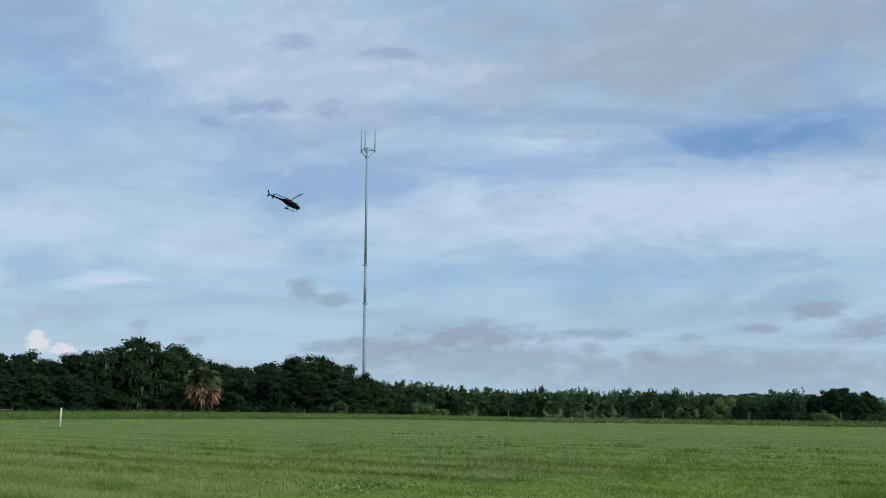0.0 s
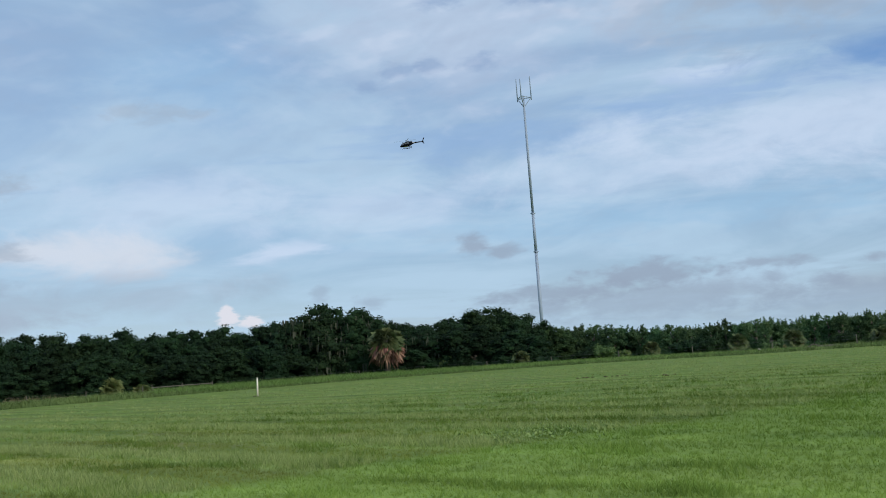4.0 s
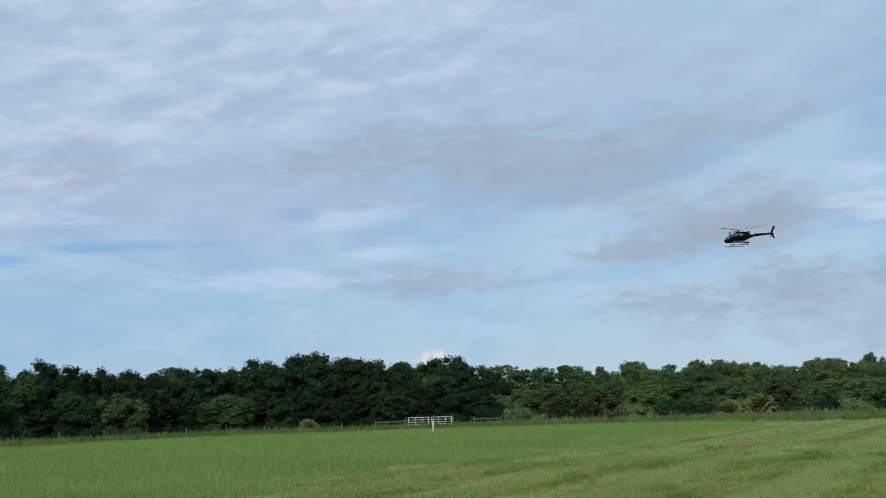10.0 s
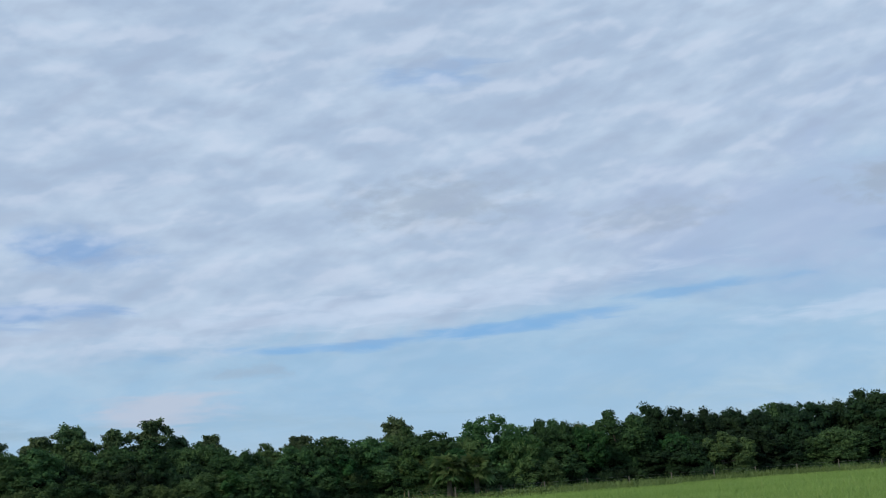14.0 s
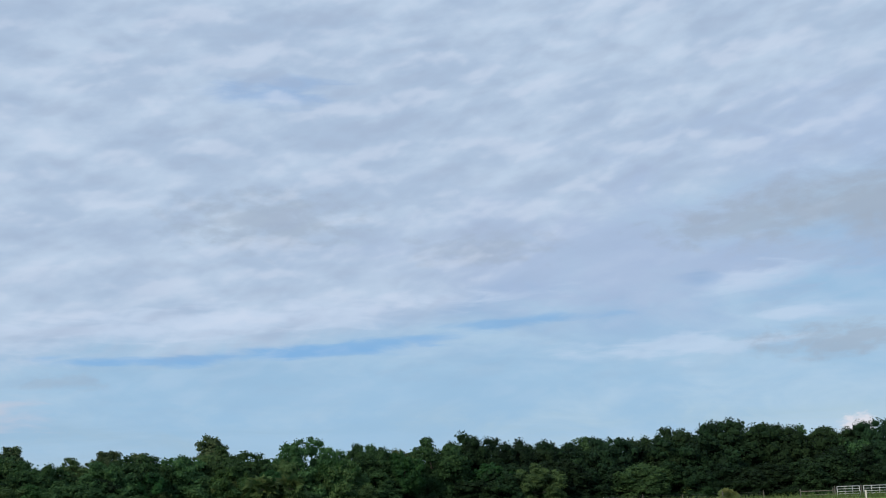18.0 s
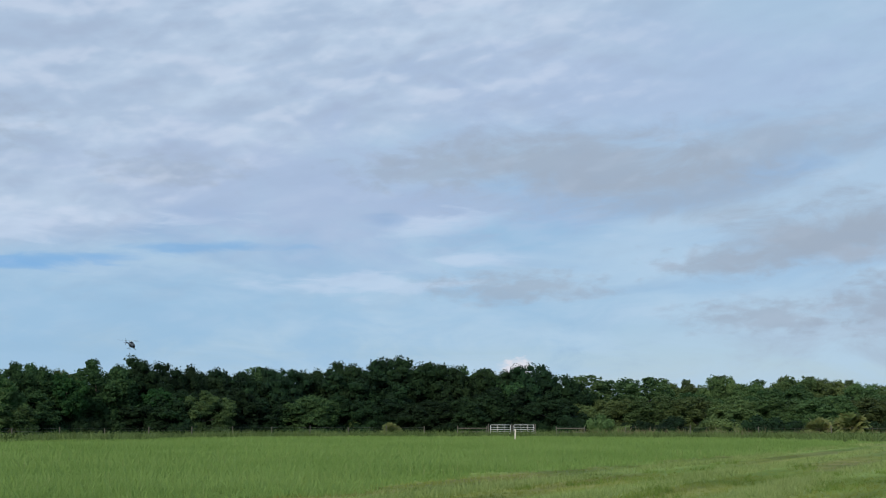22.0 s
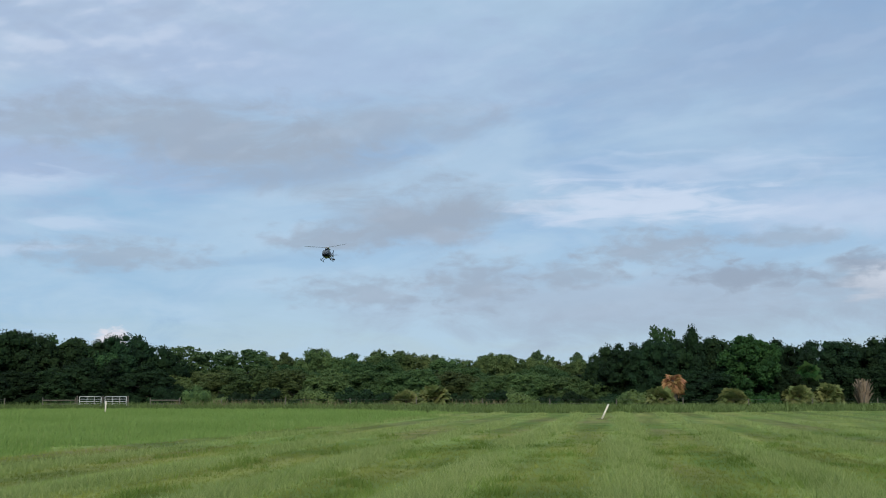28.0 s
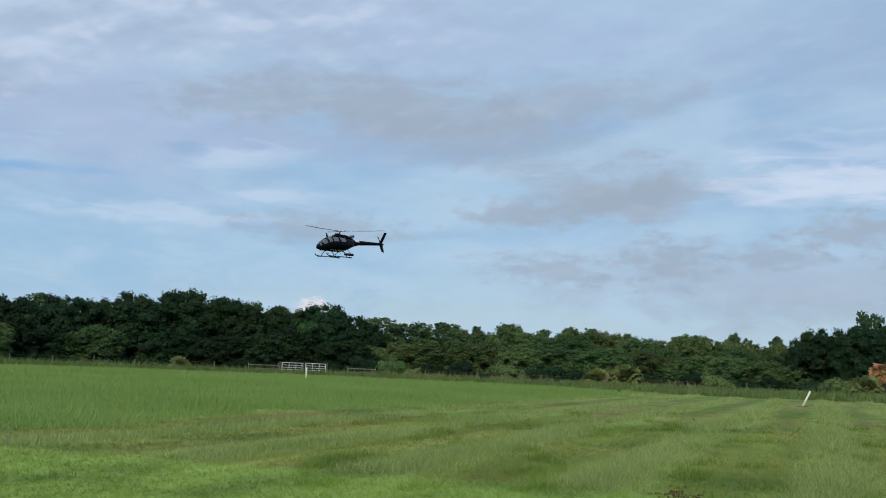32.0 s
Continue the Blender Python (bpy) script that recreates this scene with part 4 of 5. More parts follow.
row(YOUNG, 22, [(3.2, 1.3, 0.7), (2.4, 1.38, 0.7), (1.6, 1.3, 0.7), (0.7, 1.25, 0.7), (-0.1, 1.15, 0.7), (-0.9, 1.1, 0.6), (-1.7, 1.0, 0.6), (-2.5, 1.02, 0.6), (-3.4, 0.88, 0.6), (-4.3, 0.9, 0.6), (-5.1, 1.08, 0.55), (-5.8, 0.86, 0.55), (-6.5, 0.95, 0.5), (-7.2, 1.0, 0.5), (-7.9, 0.85, 0.5)])
row(YOUNG, 22, [(-8.6, 0.92, 0.45), (-9.3, 1.0, 0.5), (-10.0, 0.85, 0.5), (-10.6, 0.95, 0.45), (-11.3, 0.82, 0.5), (-12.0, 1.0, 0.45), (-12.6, 0.85, 0.45), (-13.2, 0.72, 0.5), (-13.9, 0.68, 0.45), (-14.6, 0.66, 0.5), (-15.3, 0.6, 0.5), (-16.0, 0.7, 0.45), (-16.7, 0.9, 0.5), (-17.5, 0.95, 0.5)])
row(OAKS, 24, [(-18.9, 0.86, 0.6), (-19.8, 0.95, 0.65), (-20.7, 0.8, 0.55)])
row(SCRUB, 30, [(-21.3, 0.25, 0.5), (-22.0, 0.2, 0.5), (-22.7, 0.0, 0.5), (-23.4, 0.15, 0.5), (-24.1, 0.2, 0.5), (-25.0, 0.1, 0.6), (-26.0, 0.25, 0.6), (-27.2, 0.2, 0.7), (-28.6, 0.2, 0.8)])
row(BRIGHT, 9, [(96.6, 2.4, 0.9), (105.2, 2.0, 0.9), (92.0, 1.7, 0.9), (99.9, 2.3, 0.9), (109.2, 1.8, 0.8)])
row(BRIGHT, 8, [(114.6, 1.35, 0.8), (103.2, 1.7, 0.9), (97.6, 1.5, 0.8)])
row(SCRUB, 8, [(118.0, 0.9, 0.7), (99.2, 1.4, 0.9), (105.2, 1.5, 0.9), (108.6, 0.9, 0.7), (124.6, 1.0, 0.8)])
row(OAKS, 16, [(4.6, 1.5, 0.9), (5.4, 2.2, 1.1), (6.7, 2.6, 1.5), (8.0, 2.2, 1.2), (9.3, 1.95, 1.2), (10.8, 2.05, 1.2), (12.2, 2.25, 1.2), (17.3, 2.65, 1.3), (18.7, 2.5, 1.3), (20.2, 2.62, 1.3), (21.6, 2.45, 1.2), (22.9, 2.55, 1.3), (24.3, 2.45, 1.3)])
row(MOSSY, 13, [(13.6, 2.75, 1.4), (14.9, 3.35, 1.7), (16.2, 3.05, 1.5), (10.3, 1.75, 1.2)])
row(OAKS, 16, [(25.8, 2.75, 1.4), (27.2, 2.6, 1.3), (28.5, 2.7, 1.3), (29.6, 2.75, 1.3), (31.0, 2.78, 1.3), (32.3, 3.0, 1.2), (33.8, 2.66, 1.3), (35.4, 2.75, 1.3), (36.8, 2.6, 1.3), (38.2, 2.6, 1.3), (39.8, 2.7, 1.4), (43.2, 2.85, 1.2), (44.3, 3.4, 1.1), (47.6, 2.6, 1.2), (48.7, 2.5, 0.8)])
row(BRIGHT, 9, [(41.6, 2.95, 1.15)])
row(PALER, 18, [(45.9, 3.5, 0.75), (32.4, 2.98, 0.7)])
row(OAKS, 14, [(46.3, 2.7, 1.0)])
row(MIXED, 14, [(74.4, 2.2, 0.9), (3.9, 1.35, 1.0)])
row(OAKS, 14, [(30.2, 1.9, 1.2), (22.2, 1.7, 1.2)])
row(SCRUB, 50, [(50.1, 1.75, 0.9), (51.2, 1.7, 1.1), (52.3, 1.85, 1.0), (53.4, 2.0, 1.1), (54.3, 2.1, 1.1), (55.6, 1.75, 1.1), (56.8, 1.9, 1.2), (58.2, 2.05, 1.2), (59.8, 2.2, 1.2), (61.0, 1.95, 1.2), (62.2, 1.95, 1.1), (63.3, 2.3, 1.1), (64.5, 1.85, 1.1), (65.8, 1.95, 1.1)])
row(PALER, 56, [(51.6, 2.0, 0.45), (54.0, 2.05, 0.5), (58.6, 2.15, 0.5), (61.8, 2.1, 0.45), (66.4, 2.2, 0.5)])
row(PINES, 60, [(53.6, 1.8, 0.4), (59.2, 2.2, 0.55), (50.1, 2.1, 0.5), (52.3, 2.1, 0.5), (55.0, 1.95, 0.5), (57.4, 2.0, 0.5), (60.6, 2.15, 0.5), (63.6, 2.3, 0.5), (65.2, 2.1, 0.5)])
row(MIXED, 40, [(52.0, 1.5, 1.1), (56.2, 1.55, 1.1), (60.2, 1.8, 1.1), (61.4, 1.6, 0.9), (65.0, 1.5, 1.1)])
row(SCRUB, 17, [(49.6, 0.75, 1.1), (51.0, 0.9, 1.1), (52.8, 1.1, 1.2), (54.6, 0.95, 1.1), (56.6, 1.2, 1.3), (58.6, 1.3, 1.3), (60.6, 1.2, 1.3), (62.8, 1.3, 1.3), (64.8, 1.3, 1.3), (66.8, 1.35, 1.3), (68.8, 1.2, 1.2), (70.4, 1.0, 1.0)])
row(PALER, 30, [(67.2, 2.25, 1.1), (68.7, 2.25, 1.1), (70.2, 2.4, 1.1), (76.9, 2.95, 0.8), (87.0, 2.8, 0.8), (98.0, 2.9, 0.7)])
row(OAKS, 16, [(71.5, 2.2, 1.1), (72.9, 3.0, 1.3), (74.3, 2.5, 1.1), (75.5, 2.75, 1.2), (77.9, 3.0, 1.3), (79.4, 3.42, 1.7), (81.4, 3.3, 1.6), (83.0, 3.1, 1.4), (84.6, 2.6, 1.3), (86.2, 2.75, 1.2), (87.5, 2.6, 1.3), (88.8, 2.75, 1.3), (90.4, 2.8, 1.3), (92.0, 3.0, 1.3), (93.6, 3.3, 1.3)])
row(MIXED, 12, [(94.9, 3.1, 1.3), (98.4, 2.9, 1.1), (101.3, 3.3, 1.4), (104.6, 2.7, 1.3), (106.0, 3.0, 1.1), (107.8, 2.6, 1.3), (109.6, 2.7, 1.3), (111.4, 2.4, 1.2), (113.0, 2.6, 1.3), (114.6, 2.5, 1.2)])
row(SCRUB, 10, [(96.7, 2.6, 1.0), (99.8, 2.2, 1.1), (103.0, 2.2, 1.1)])
row(PINES, 18, [(106.0, 3.35, 1.0), (111.0, 2.85, 0.9), (115.6, 3.15, 1.0), (117.0, 3.1, 0.9), (118.6, 4.05, 1.1), (120.2, 3.65, 1.0), (122.0, 3.85, 1.1), (123.8, 3.5, 1.1), (109.6, 2.7, 0.8), (126.0, 3.6, 1.1)])
row(MIXED, 14, [(116.0, 2.8, 1.3), (117.4, 2.7, 1.3), (119.0, 3.1, 1.4), (120.6, 2.9, 1.3), (122.2, 3.3, 1.4), (123.8, 3.0, 1.4), (125.4, 3.2, 1.4), (127.4, 3.0, 1.6), (130.0, 2.9, 1.6), (133.0, 2.9, 1.7)])
row(OAKS, 11, [(111.8, 1.6, 1.0), (116.6, 1.8, 1.1), (119.8, 2.0, 1.2), (122.9, 2.1, 1.2), (126.2, 2.2, 1.2)])
# lower trees stand before and between the tall ones
row(OAKS, 10, [(5.5 + 2.1 * i + 0.5 * math.sin(i * 2.9), 1.35 + 0.35 * math.sin(i * 1.9), 1.15) for i in range(20) if i not in (4, 5)])
row(OAKS, 10, [(72.0 + 2.1 * i + 0.5 * math.sin(i * 2.3), 1.45 + 0.35 * math.sin(i * 1.7), 1.15) for i in range(11)])
row(MIXED, 9, [(95.5 + 2.2 * i + 0.5 * math.sin(i * 2.3), 1.2 + 0.4 * math.sin(i * 1.7), 1.1) for i in range(15)])
row(MIXED, 36, [(3.4 - 1.6 * i, 0.62 + 0.15 * math.sin(i * 2.3), 0.95) for i in range(16)])
row(MIXED, 8, [(84.4, 1.4, 1.0), (89.8, 1.6, 1.0)])
row(OAKS, 8, [(26.9, 1.6, 1.0), (33.3, 1.5, 1.0)])
row(OAKS, 8, [(18.6, 1.5, 0.9), (22.6, 1.3, 0.9), (36.9, 1.4, 0.9)])
# the wood goes on behind the front row
row(BACK, 34, [(6.0 + 2.4 * i, 2.0 + 0.25 * math.sin(i * 1.7), 1.4) for i in range(18)])
row(BACK, 34, [(73.0 + 2.3 * i, 2.25 + 0.2 * math.sin(i * 2.1), 1.4) for i in range(24)])
row(YOUNG, 40, [(4.0 - 1.25 * i, 0.6 + 0.15 * math.sin(i * 2.3), 0.9) for i in range(19)])
row(BACK, 46, [(5.0 + 2.6 * i, 1.1 + 0.2 * math.sin(i * 1.3), 1.9) for i in range(48)])
# bushes under the trees, clear of the palms
PALM_AZ = (-1.35, -5.6, -8.3, -12.4, 12.3, 45.6, 37.9, 38.9, 42.4, 26.1, 24.6, 80.3, 103.9, 102.5, 36.3, 5.3)
for i in range(190):
    az = -20 + 146 * (i + R.random()) / 190
    if min(abs(az - q) for q in PALM_AZ) < 1.3:
        continue
    d = fence_at(az) + R.uniform(5, 11) + (8 if az < 4 else 0)
    s = R.uniform(0.5, 1.35)
    SHRUBS.plant(polar(az, d), R.uniform(0, 6.28), s, s * R.uniform(0.8, 1.2))

# ---- palms ----


def fan(rng, centre, out_dir, reach, width, droop, broad=0.14):
    """One fan leaf: a ribbed stalk and a dozen narrow blades."""
    V, F = [], []
    o = Vector(centre)
    u = Vector(out_dir).normalized()
    side = u.cross(Vector((0, 0, 1)))
    side = side.normalized() if side.length > 0.01 else Vector((1, 0, 0))
    k_ = rng.uniform(-1.1, 1.1)
    flat = u.cross(side)
    side = side * math.cos(k_) + flat * math.sin(k_)
    flat = u.cross(side)
    tip = o + u * reach * 0.55 + Vector((0, 0, -droop * reach * 0.15))
    V += [o - side * 0.02, o + side * 0.02, tip + side * 0.015, tip - side * 0.015]
    F.append((0, 1, 2, 3))
    for k in range(11):
        a = (k - 5) / 5 * 1.35
        e = tip + (u * math.cos(a) + side * math.sin(a)) * width * rng.uniform(0.8, 1.1) + Vector((0, 0, -droop * width * rng.uniform(0.4, 1.0)))
        w = (e - tip).cross(flat).normalized() * width * broad
        m = tip.lerp(e, 0.5) + Vector((0, 0, 0.05))
        i = len(V)
        V += [tip, m - w, e, m + w]
        F.append((i, i + 1, i + 2, i + 3))
    return V, F


def palm(name, label, seed, trunk_h, heads, dry=0, reach=1.1, trunk_r=0.2, skirt=0.7, hang=(-0.9, 0.45), limp=1.3, leaf=FROND, dead=DRY):
    """A cabbage palm: rough trunk, a round head of fan leaves, and dead fans hanging below."""
    r = random.Random(seed)
    tree = tagged(new(name), label, "palm", group="palms along the fence")
    part("trunk", mesh_of("trunk", *tube([(0, 0, -0.2), (0.05, 0, trunk_h * 0.5), (0, 0.05, trunk_h)], [trunk_r * 1.1, trunk_r, trunk_r * 1.2], 10), BARK, True), tree)
    for i in range(heads):
        t = (i + 0.5) / heads
        a, up = i * 2.39996, math.asin(1 - 1.55 * t)
        v = (math.cos(a) * math.cos(up), math.sin(a) * math.cos(up), math.sin(up))
        part("frond", mesh_of("frond", *fan(r, (0, 0, trunk_h), v, reach * r.uniform(0.8, 1.25), reach * r.uniform(0.5, 0.72), 0.6, 0.2), leaf), tree)
    for i in range(dry):
        a = i * 2.39996 + r.uniform(-0.3, 0.3)
        up = r.uniform(*hang)
        v = (math.cos(a) * math.cos(up), math.sin(a) * math.cos(up), math.sin(up))
        part("dead_frond", mesh_of("dead_frond", *fan(r, (0, 0, trunk_h - r.uniform(0, skirt)), v, reach * r.uniform(0.8, 1.3), reach * r.uniform(0.45, 0.7), limp, 0.12), dead), tree, "dry orange-brown hanging fan leaf")
    return tree


def stand(ob, az, off, s=1.0, turn=0.0):
    ob.matrix_basis = Matrix.LocRotScale(polar(az, fence_at(az) + off), Euler((0, 0, turn)), (s, s, s))
    return ob


stand(palm("cabbage_palm", "large palm with green head and skirt of dead pinkish-brown fronds", 1, 4.5, 60, 46, 2.0, 0.3, 0.4, (-0.6, 0.35), 1.5, PALM_GREEN, DRY_PINK), 12.25, 3, 1.12)
stand(palm("dying_palm", "short palm covered in orange-brown dead fronds", 2, 2.9, 0, 100, 0.95, 0.26, 0.5, (-0.75, 0.95), 0.9), 45.3, 3, 1.1)
stand(palm("palmetto", "yellowing palmetto beside the dying palm", 13, 0.9, 60, 10, 1.15, 0.2), 46.0, 2.2, 1.3)
for az, off, th, s, seed in ((37.9, 3, 1.5, 1.25, 3), (39.3, 3, 1.4, 1.2, 4), (42.4, 3, 0.9, 1.25, 5), (26.1, 3, 1.5, 1.1, 6), (24.6, 3, 0.9, 0.9, 7), (80.3, 1, 0.6, 1.0, 8), (57.5, 3, 1.2, 1.3, 11), (59.0, 4, 1.0, 1.1, 12)):
    stand(palm("palmetto", "round green fan-leaved palmetto at the fence", seed, th * 0.8, 90, 0, 1.25, 0.2), az, off, s)
for az, off, th, seed in ((-1.35, 12, 1.2, 21), (-5.6, 12, 1.3, 22), (-8.3, 12, 1.35, 23), (-12.4, 12, 1.0, 24), (5.3, 4, 1.3, 25)):
    stand(palm("sabal_palm", "squat green palm before the young trees", seed, th, 50, 2, 1.15, 0.25, leaf=PALM_GREEN), az, off)
for az, seed in ((103.6, 9), (102.2, 10)):
    stand(palm("cabbage_palm", "drooping pale green palm before the mixed wood", seed, 2.5, 70, 0, 1.3, 0.2, leaf=PALE_LEAF), az, 1.5, 1.2)
stand(palm("cabbage_palm", "taller green fan palm among the palmettos", 31, 4.0, 60, 0, 1.3, 0.22, leaf=BRIGHT_LEAF), 38.8, 7)
# a dead palm, only the trunk in a sheath of grey-brown strips
snag = tagged(new("dead_palm"), "dead palm trunk in a ragged sheath of dry strips", "palm")
part("trunk", mesh_of("trunk", *tube([(0, 0, -0.2), (0, 0, 1.5), (0, 0, 2.9)], [0.42, 0.5, 0.35], 10), BARK, True), snag)
strips = []
for i in range(150):
    a, z = R.uniform(0, 6.28), R.uniform(1.2, 3.3)
    o = Vector((math.cos(a), math.sin(a), 0))
    w = Vector((-math.sin(a), math.cos(a), 0)) * R.uniform(0.03, 0.07)
    p, q = o * 0.45 + Vector((0, 0, z - R.uniform(0.9, 1.3))), o * R.uniform(0.6, 1.25) + Vector((0, 0, z))
    strips.append(([p - w, p + w, q + w, q - w], [(0, 1, 2, 3)]))
part("dry_sheath", mesh_of("dry_sheath", *joined(*strips), DRY_GREY), snag)
stand(snag, 36.3, 3)

# ---- fence, gate, marker posts ----


def fence_run(name, label, a0, a1, gap, tall, rails, wires, thick=0.055, off=0.0):
    run = tagged(new(name), label, "fence", kind="structure")
    pts = []
    a = a0
    while a <= a1 + 1e-6:
        pts.append(polar(a, fence_at(a) + off))
        a += math.degrees(gap / (fence_at(a) + off))
    post = mesh_of("post", *tube([(0, 0, -0.2), (0, 0, tall * 0.6), (0, 0, tall)], [thick, thick * 0.95, thick * 0.85], 8), GREY_WOOD)
    for p in pts:
        t = R.uniform(0.9, 1.12)
        part("post", post, run, at=Matrix.LocRotScale(p, Euler((R.uniform(-0.04, 0.04), R.uniform(-0.04, 0.04), R.uniform(0, 6))), (1, 1, t)))
    for p, q in zip(pts, pts[1:]):
        for h in rails:
            part("rail", mesh_of("rail", *tube([tuple(p + Vector((0, 0, h))), tuple(q + Vector((0, 0, h)))], [0.055, 0.055], 6), GREY_WOOD), run)
    for h in wires:
        pieces = [tube([tuple(p + Vector((0, 0, h))), tuple(p.lerp(q, 0.5) + Vector((0, 0, h - 0.015))), tuple(q + Vector((0, 0, h)))], [0.005] * 3, 4, False) for p, q in zip(pts, pts[1:])]
        part("wire", mesh_of("wire", *joined(*pieces), WIRE), run)
    return run


fence_run("fence_1", "weathered wooden posts with wire at the field's edge", -24, 21.0, 8.5, 1.15, (), (0.35, 0.7, 1.05))
fence_run("fence_2", "two-rail weathered wooden fence by the palmettos", 21.2, 24.2, 3.6, 1.25, (0.62, 1.0), ())
fence_run("fence_3", "weathered wooden posts with wire beneath the trees", 24.6, 70.3, 6.5, 1.2, (), (0.35, 0.7, 1.05))
fence_run("fence_4", "weathered rail fence beside the metal gates", 70.4, 72.8, 3.0, 1.1, (0.55, 0.95), ())
fence_run("fence_5", "weathered rail fence beside the metal gates", 75.4, 78.3, 3.2, 1.1, (0.55, 0.95), ())
fence_run("fence_6", "close-set wooden posts with wire below the dark oaks", 78.6, 106.4, 4.2, 1.15, (), (0.3, 0.55, 0.8, 1.05))


def gate(az0, az1):
    """A tubular farm gate: frame, five bars, two braces."""
    g = tagged(new("field_gate"), "pale tubular metal farm gate, closed", "gate", group="pair of field gates")
    p, q = polar(az0, fence_at(az0) - 0.3), polar(az1, fence_at(az1) - 0.3)
    g.location = p
    v = q - p
    v.z = 0
    L = v.length - 0.12
    u = v.normalized()

    def bar(name, a, b, rad=0.035):
        part(name, mesh_of(name, *tube([tuple(a), tuple(b)], [rad, rad], 8), GATE_PAINT, True), g)

    z0, z1 = 0.18, 1.32
    for k in range(6):
        z = z0 + (z1 - z0) * (k / 5) ** 1.15
        bar("bar", u * 0.06 + Vector((0, 0, z)), u * L + Vector((0, 0, z)), 0.034 if k in (0, 5) else 0.026)
    for s in (0.06, L):
        bar("stile", u * s + Vector((0, 0, z0)), u * s + Vector((0, 0, z1)), 0.04)
    for s in (0.33, 0.66):
        bar("brace", u * L * s + Vector((0, 0, z0)), u * L * s + Vector((0, 0, z1)), 0.025)
    return g


gate(74.15, 75.25)
gate(72.95, 74.05)
for az in (72.9, 74.1, 75.3):
    gp = tagged(new("gate_post"), "stout weathered wooden gate post", "post", group="gate posts")
    gp.location = polar(az, fence_at(az))
    part("shaft", mesh_of("shaft", *tube([(0, 0, -0.3), (0, 0, 1.3), (0, 0, 1.42)], [0.07, 0.07, 0.05], 10), GREY_WOOD), gp)


def marker(label, az, d, tall, lean, turn):
    """A slim white marker: octagonal shaft, domed cap, scuffed base."""
    m = tagged(new("marker_post"), label, "post", group="white marker posts")
    m.matrix_basis = Matrix.LocRotScale(polar(az, d), Euler((0, 0, radians(turn))), None) @ pose(0, 0, 0, 0, lean, 0)
    part("shaft", mesh_of("shaft", *tube([(0, 0, -0.15), (0, 0, tall - 0.1)], [0.062, 0.058], 10), WHITE_POST, True), m)
    part("cap", mesh_of("cap", *tube([(0, 0, tall - 0.1), (0, 0, tall - 0.04), (0, 0, tall)], [0.066, 0.058, 0.025], 10), WHITE_POST, True), m, "rounded white cap")
    bare = tagged(new("bare_patch"), "worn bare earth at the foot of the post", "soil")
    bare.location = polar(az, d)
    V, F = cores(np.random.default_rng(int(az)), [(R.uniform(-0.3, 0.3), R.uniform(-0.3, 0.3), 0) for _ in range(9)], [0.14] * 9, 0.3, 1.0)
    part("earth", mesh_of("earth", V, F, SOIL), bare)
    return m


marker("upright white marker post in the mown grass", 18.95, 85, 1.42, 1.5, 18.9)
marker("leaning white marker post in the mown grass", 48.95, 73, 1.08, 25, 48.95 + 0)
marker("short white marker post before the gates", 73.95, 97, 1.05, 2, 74)
marker("small white stake by the wood", 107.4, 96, 0.7, 0, 107)
# low wooden bench-like rail by the stake
rail = tagged(new("low_rail"), "low weathered wooden rail on short posts", "rail")
rail.matrix_basis = pose(*polar(106.4, 96.5), 0, 0, 106)
for x in (-1.6, 0.0, 1.6):
    part("post", mesh_of("post", *tube([(x, 0, -0.1), (x, 0, 0.55)], [0.07, 0.065], 8), GREY_WOOD), rail)
for z in (0.3, 0.52):
    part("beam", mesh_of("beam", *tube([(-1.9, 0.06, z), (1.9, 0.06, z)], [0.05, 0.05], 6), GREY_WOOD), rail)
# fallen branches and a pale trough far out on the field
limb = tagged(new("fallen_branch"), "pale fallen branch lying in the grass", "branch")
limb.location = polar(-9.6, 118)
limb_pieces = [tube([(-2.2 + k * 0.4, R.uniform(-0.3, 0.3), 0.05), (-1.4 + k * 0.55, R.uniform(-0.4, 0.4), 0.35 + R.uniform(-0.1, 0.25)), (-0.4 + k * 0.6, R.uniform(-0.4, 0.4), 0.2)], [0.07, 0.05, 0.015], 6) for k in range(6)]
part("branches", mesh_of("branches", *joined(*limb_pieces), GREY_WOOD, True), limb)
for az, d, s in ((-6.6, 125, 0.28), (-13.0, 120, 0.15)):
    st = tagged(new("salt_block"), "small pale block standing in the grass", "block")
    st.location = polar(az, d)
    part("block", bm_mesh("block", block(s, s, s * 1.4, (0, 0, s * 0.7), 0.03), WHITE_POST), st)
for az, d in ((2.3, 66), (0.4, 65), (-1.9, 60)):
    clods("soil_heap", az - 0.15, az + 0.15, d, d, 5, 0.16, int(d))

# ---- the mast ----
mast = tagged(new("cell_mast"), "tall slender grey steel mast with antenna head", "mast")
MD = 235.0
mast.location = polar(4.1, MD)
top = high(MD, 13.08)
joint_a, joint_b = high(MD, 5.25), high(MD, 7.25)
for z0, z1, r0, r1 in ((0, joint_a, 0.37, 0.33), (joint_a, joint_b, 0.32, 0.29), (joint_b, top, 0.28, 0.23)):
    part("shaft", mesh_of("shaft", *tube([(0, 0, z0), (0, 0, z1)], [r0, r1], 16), STEEL, True), mast)
for z in (joint_a, joint_b):
    part("flange", mesh_of("flange", *tube([(0, 0, z - 0.12), (0, 0, z + 0.12)], [0.45, 0.45], 16), STEEL), mast)
    for s in (-1, 1):
        part("bracket", mesh_of("bracket", *tube([(0, 0, z), (0.62 * s, 0.1, z + 0.1)], [0.08, 0.06], 6), STEEL), mast)
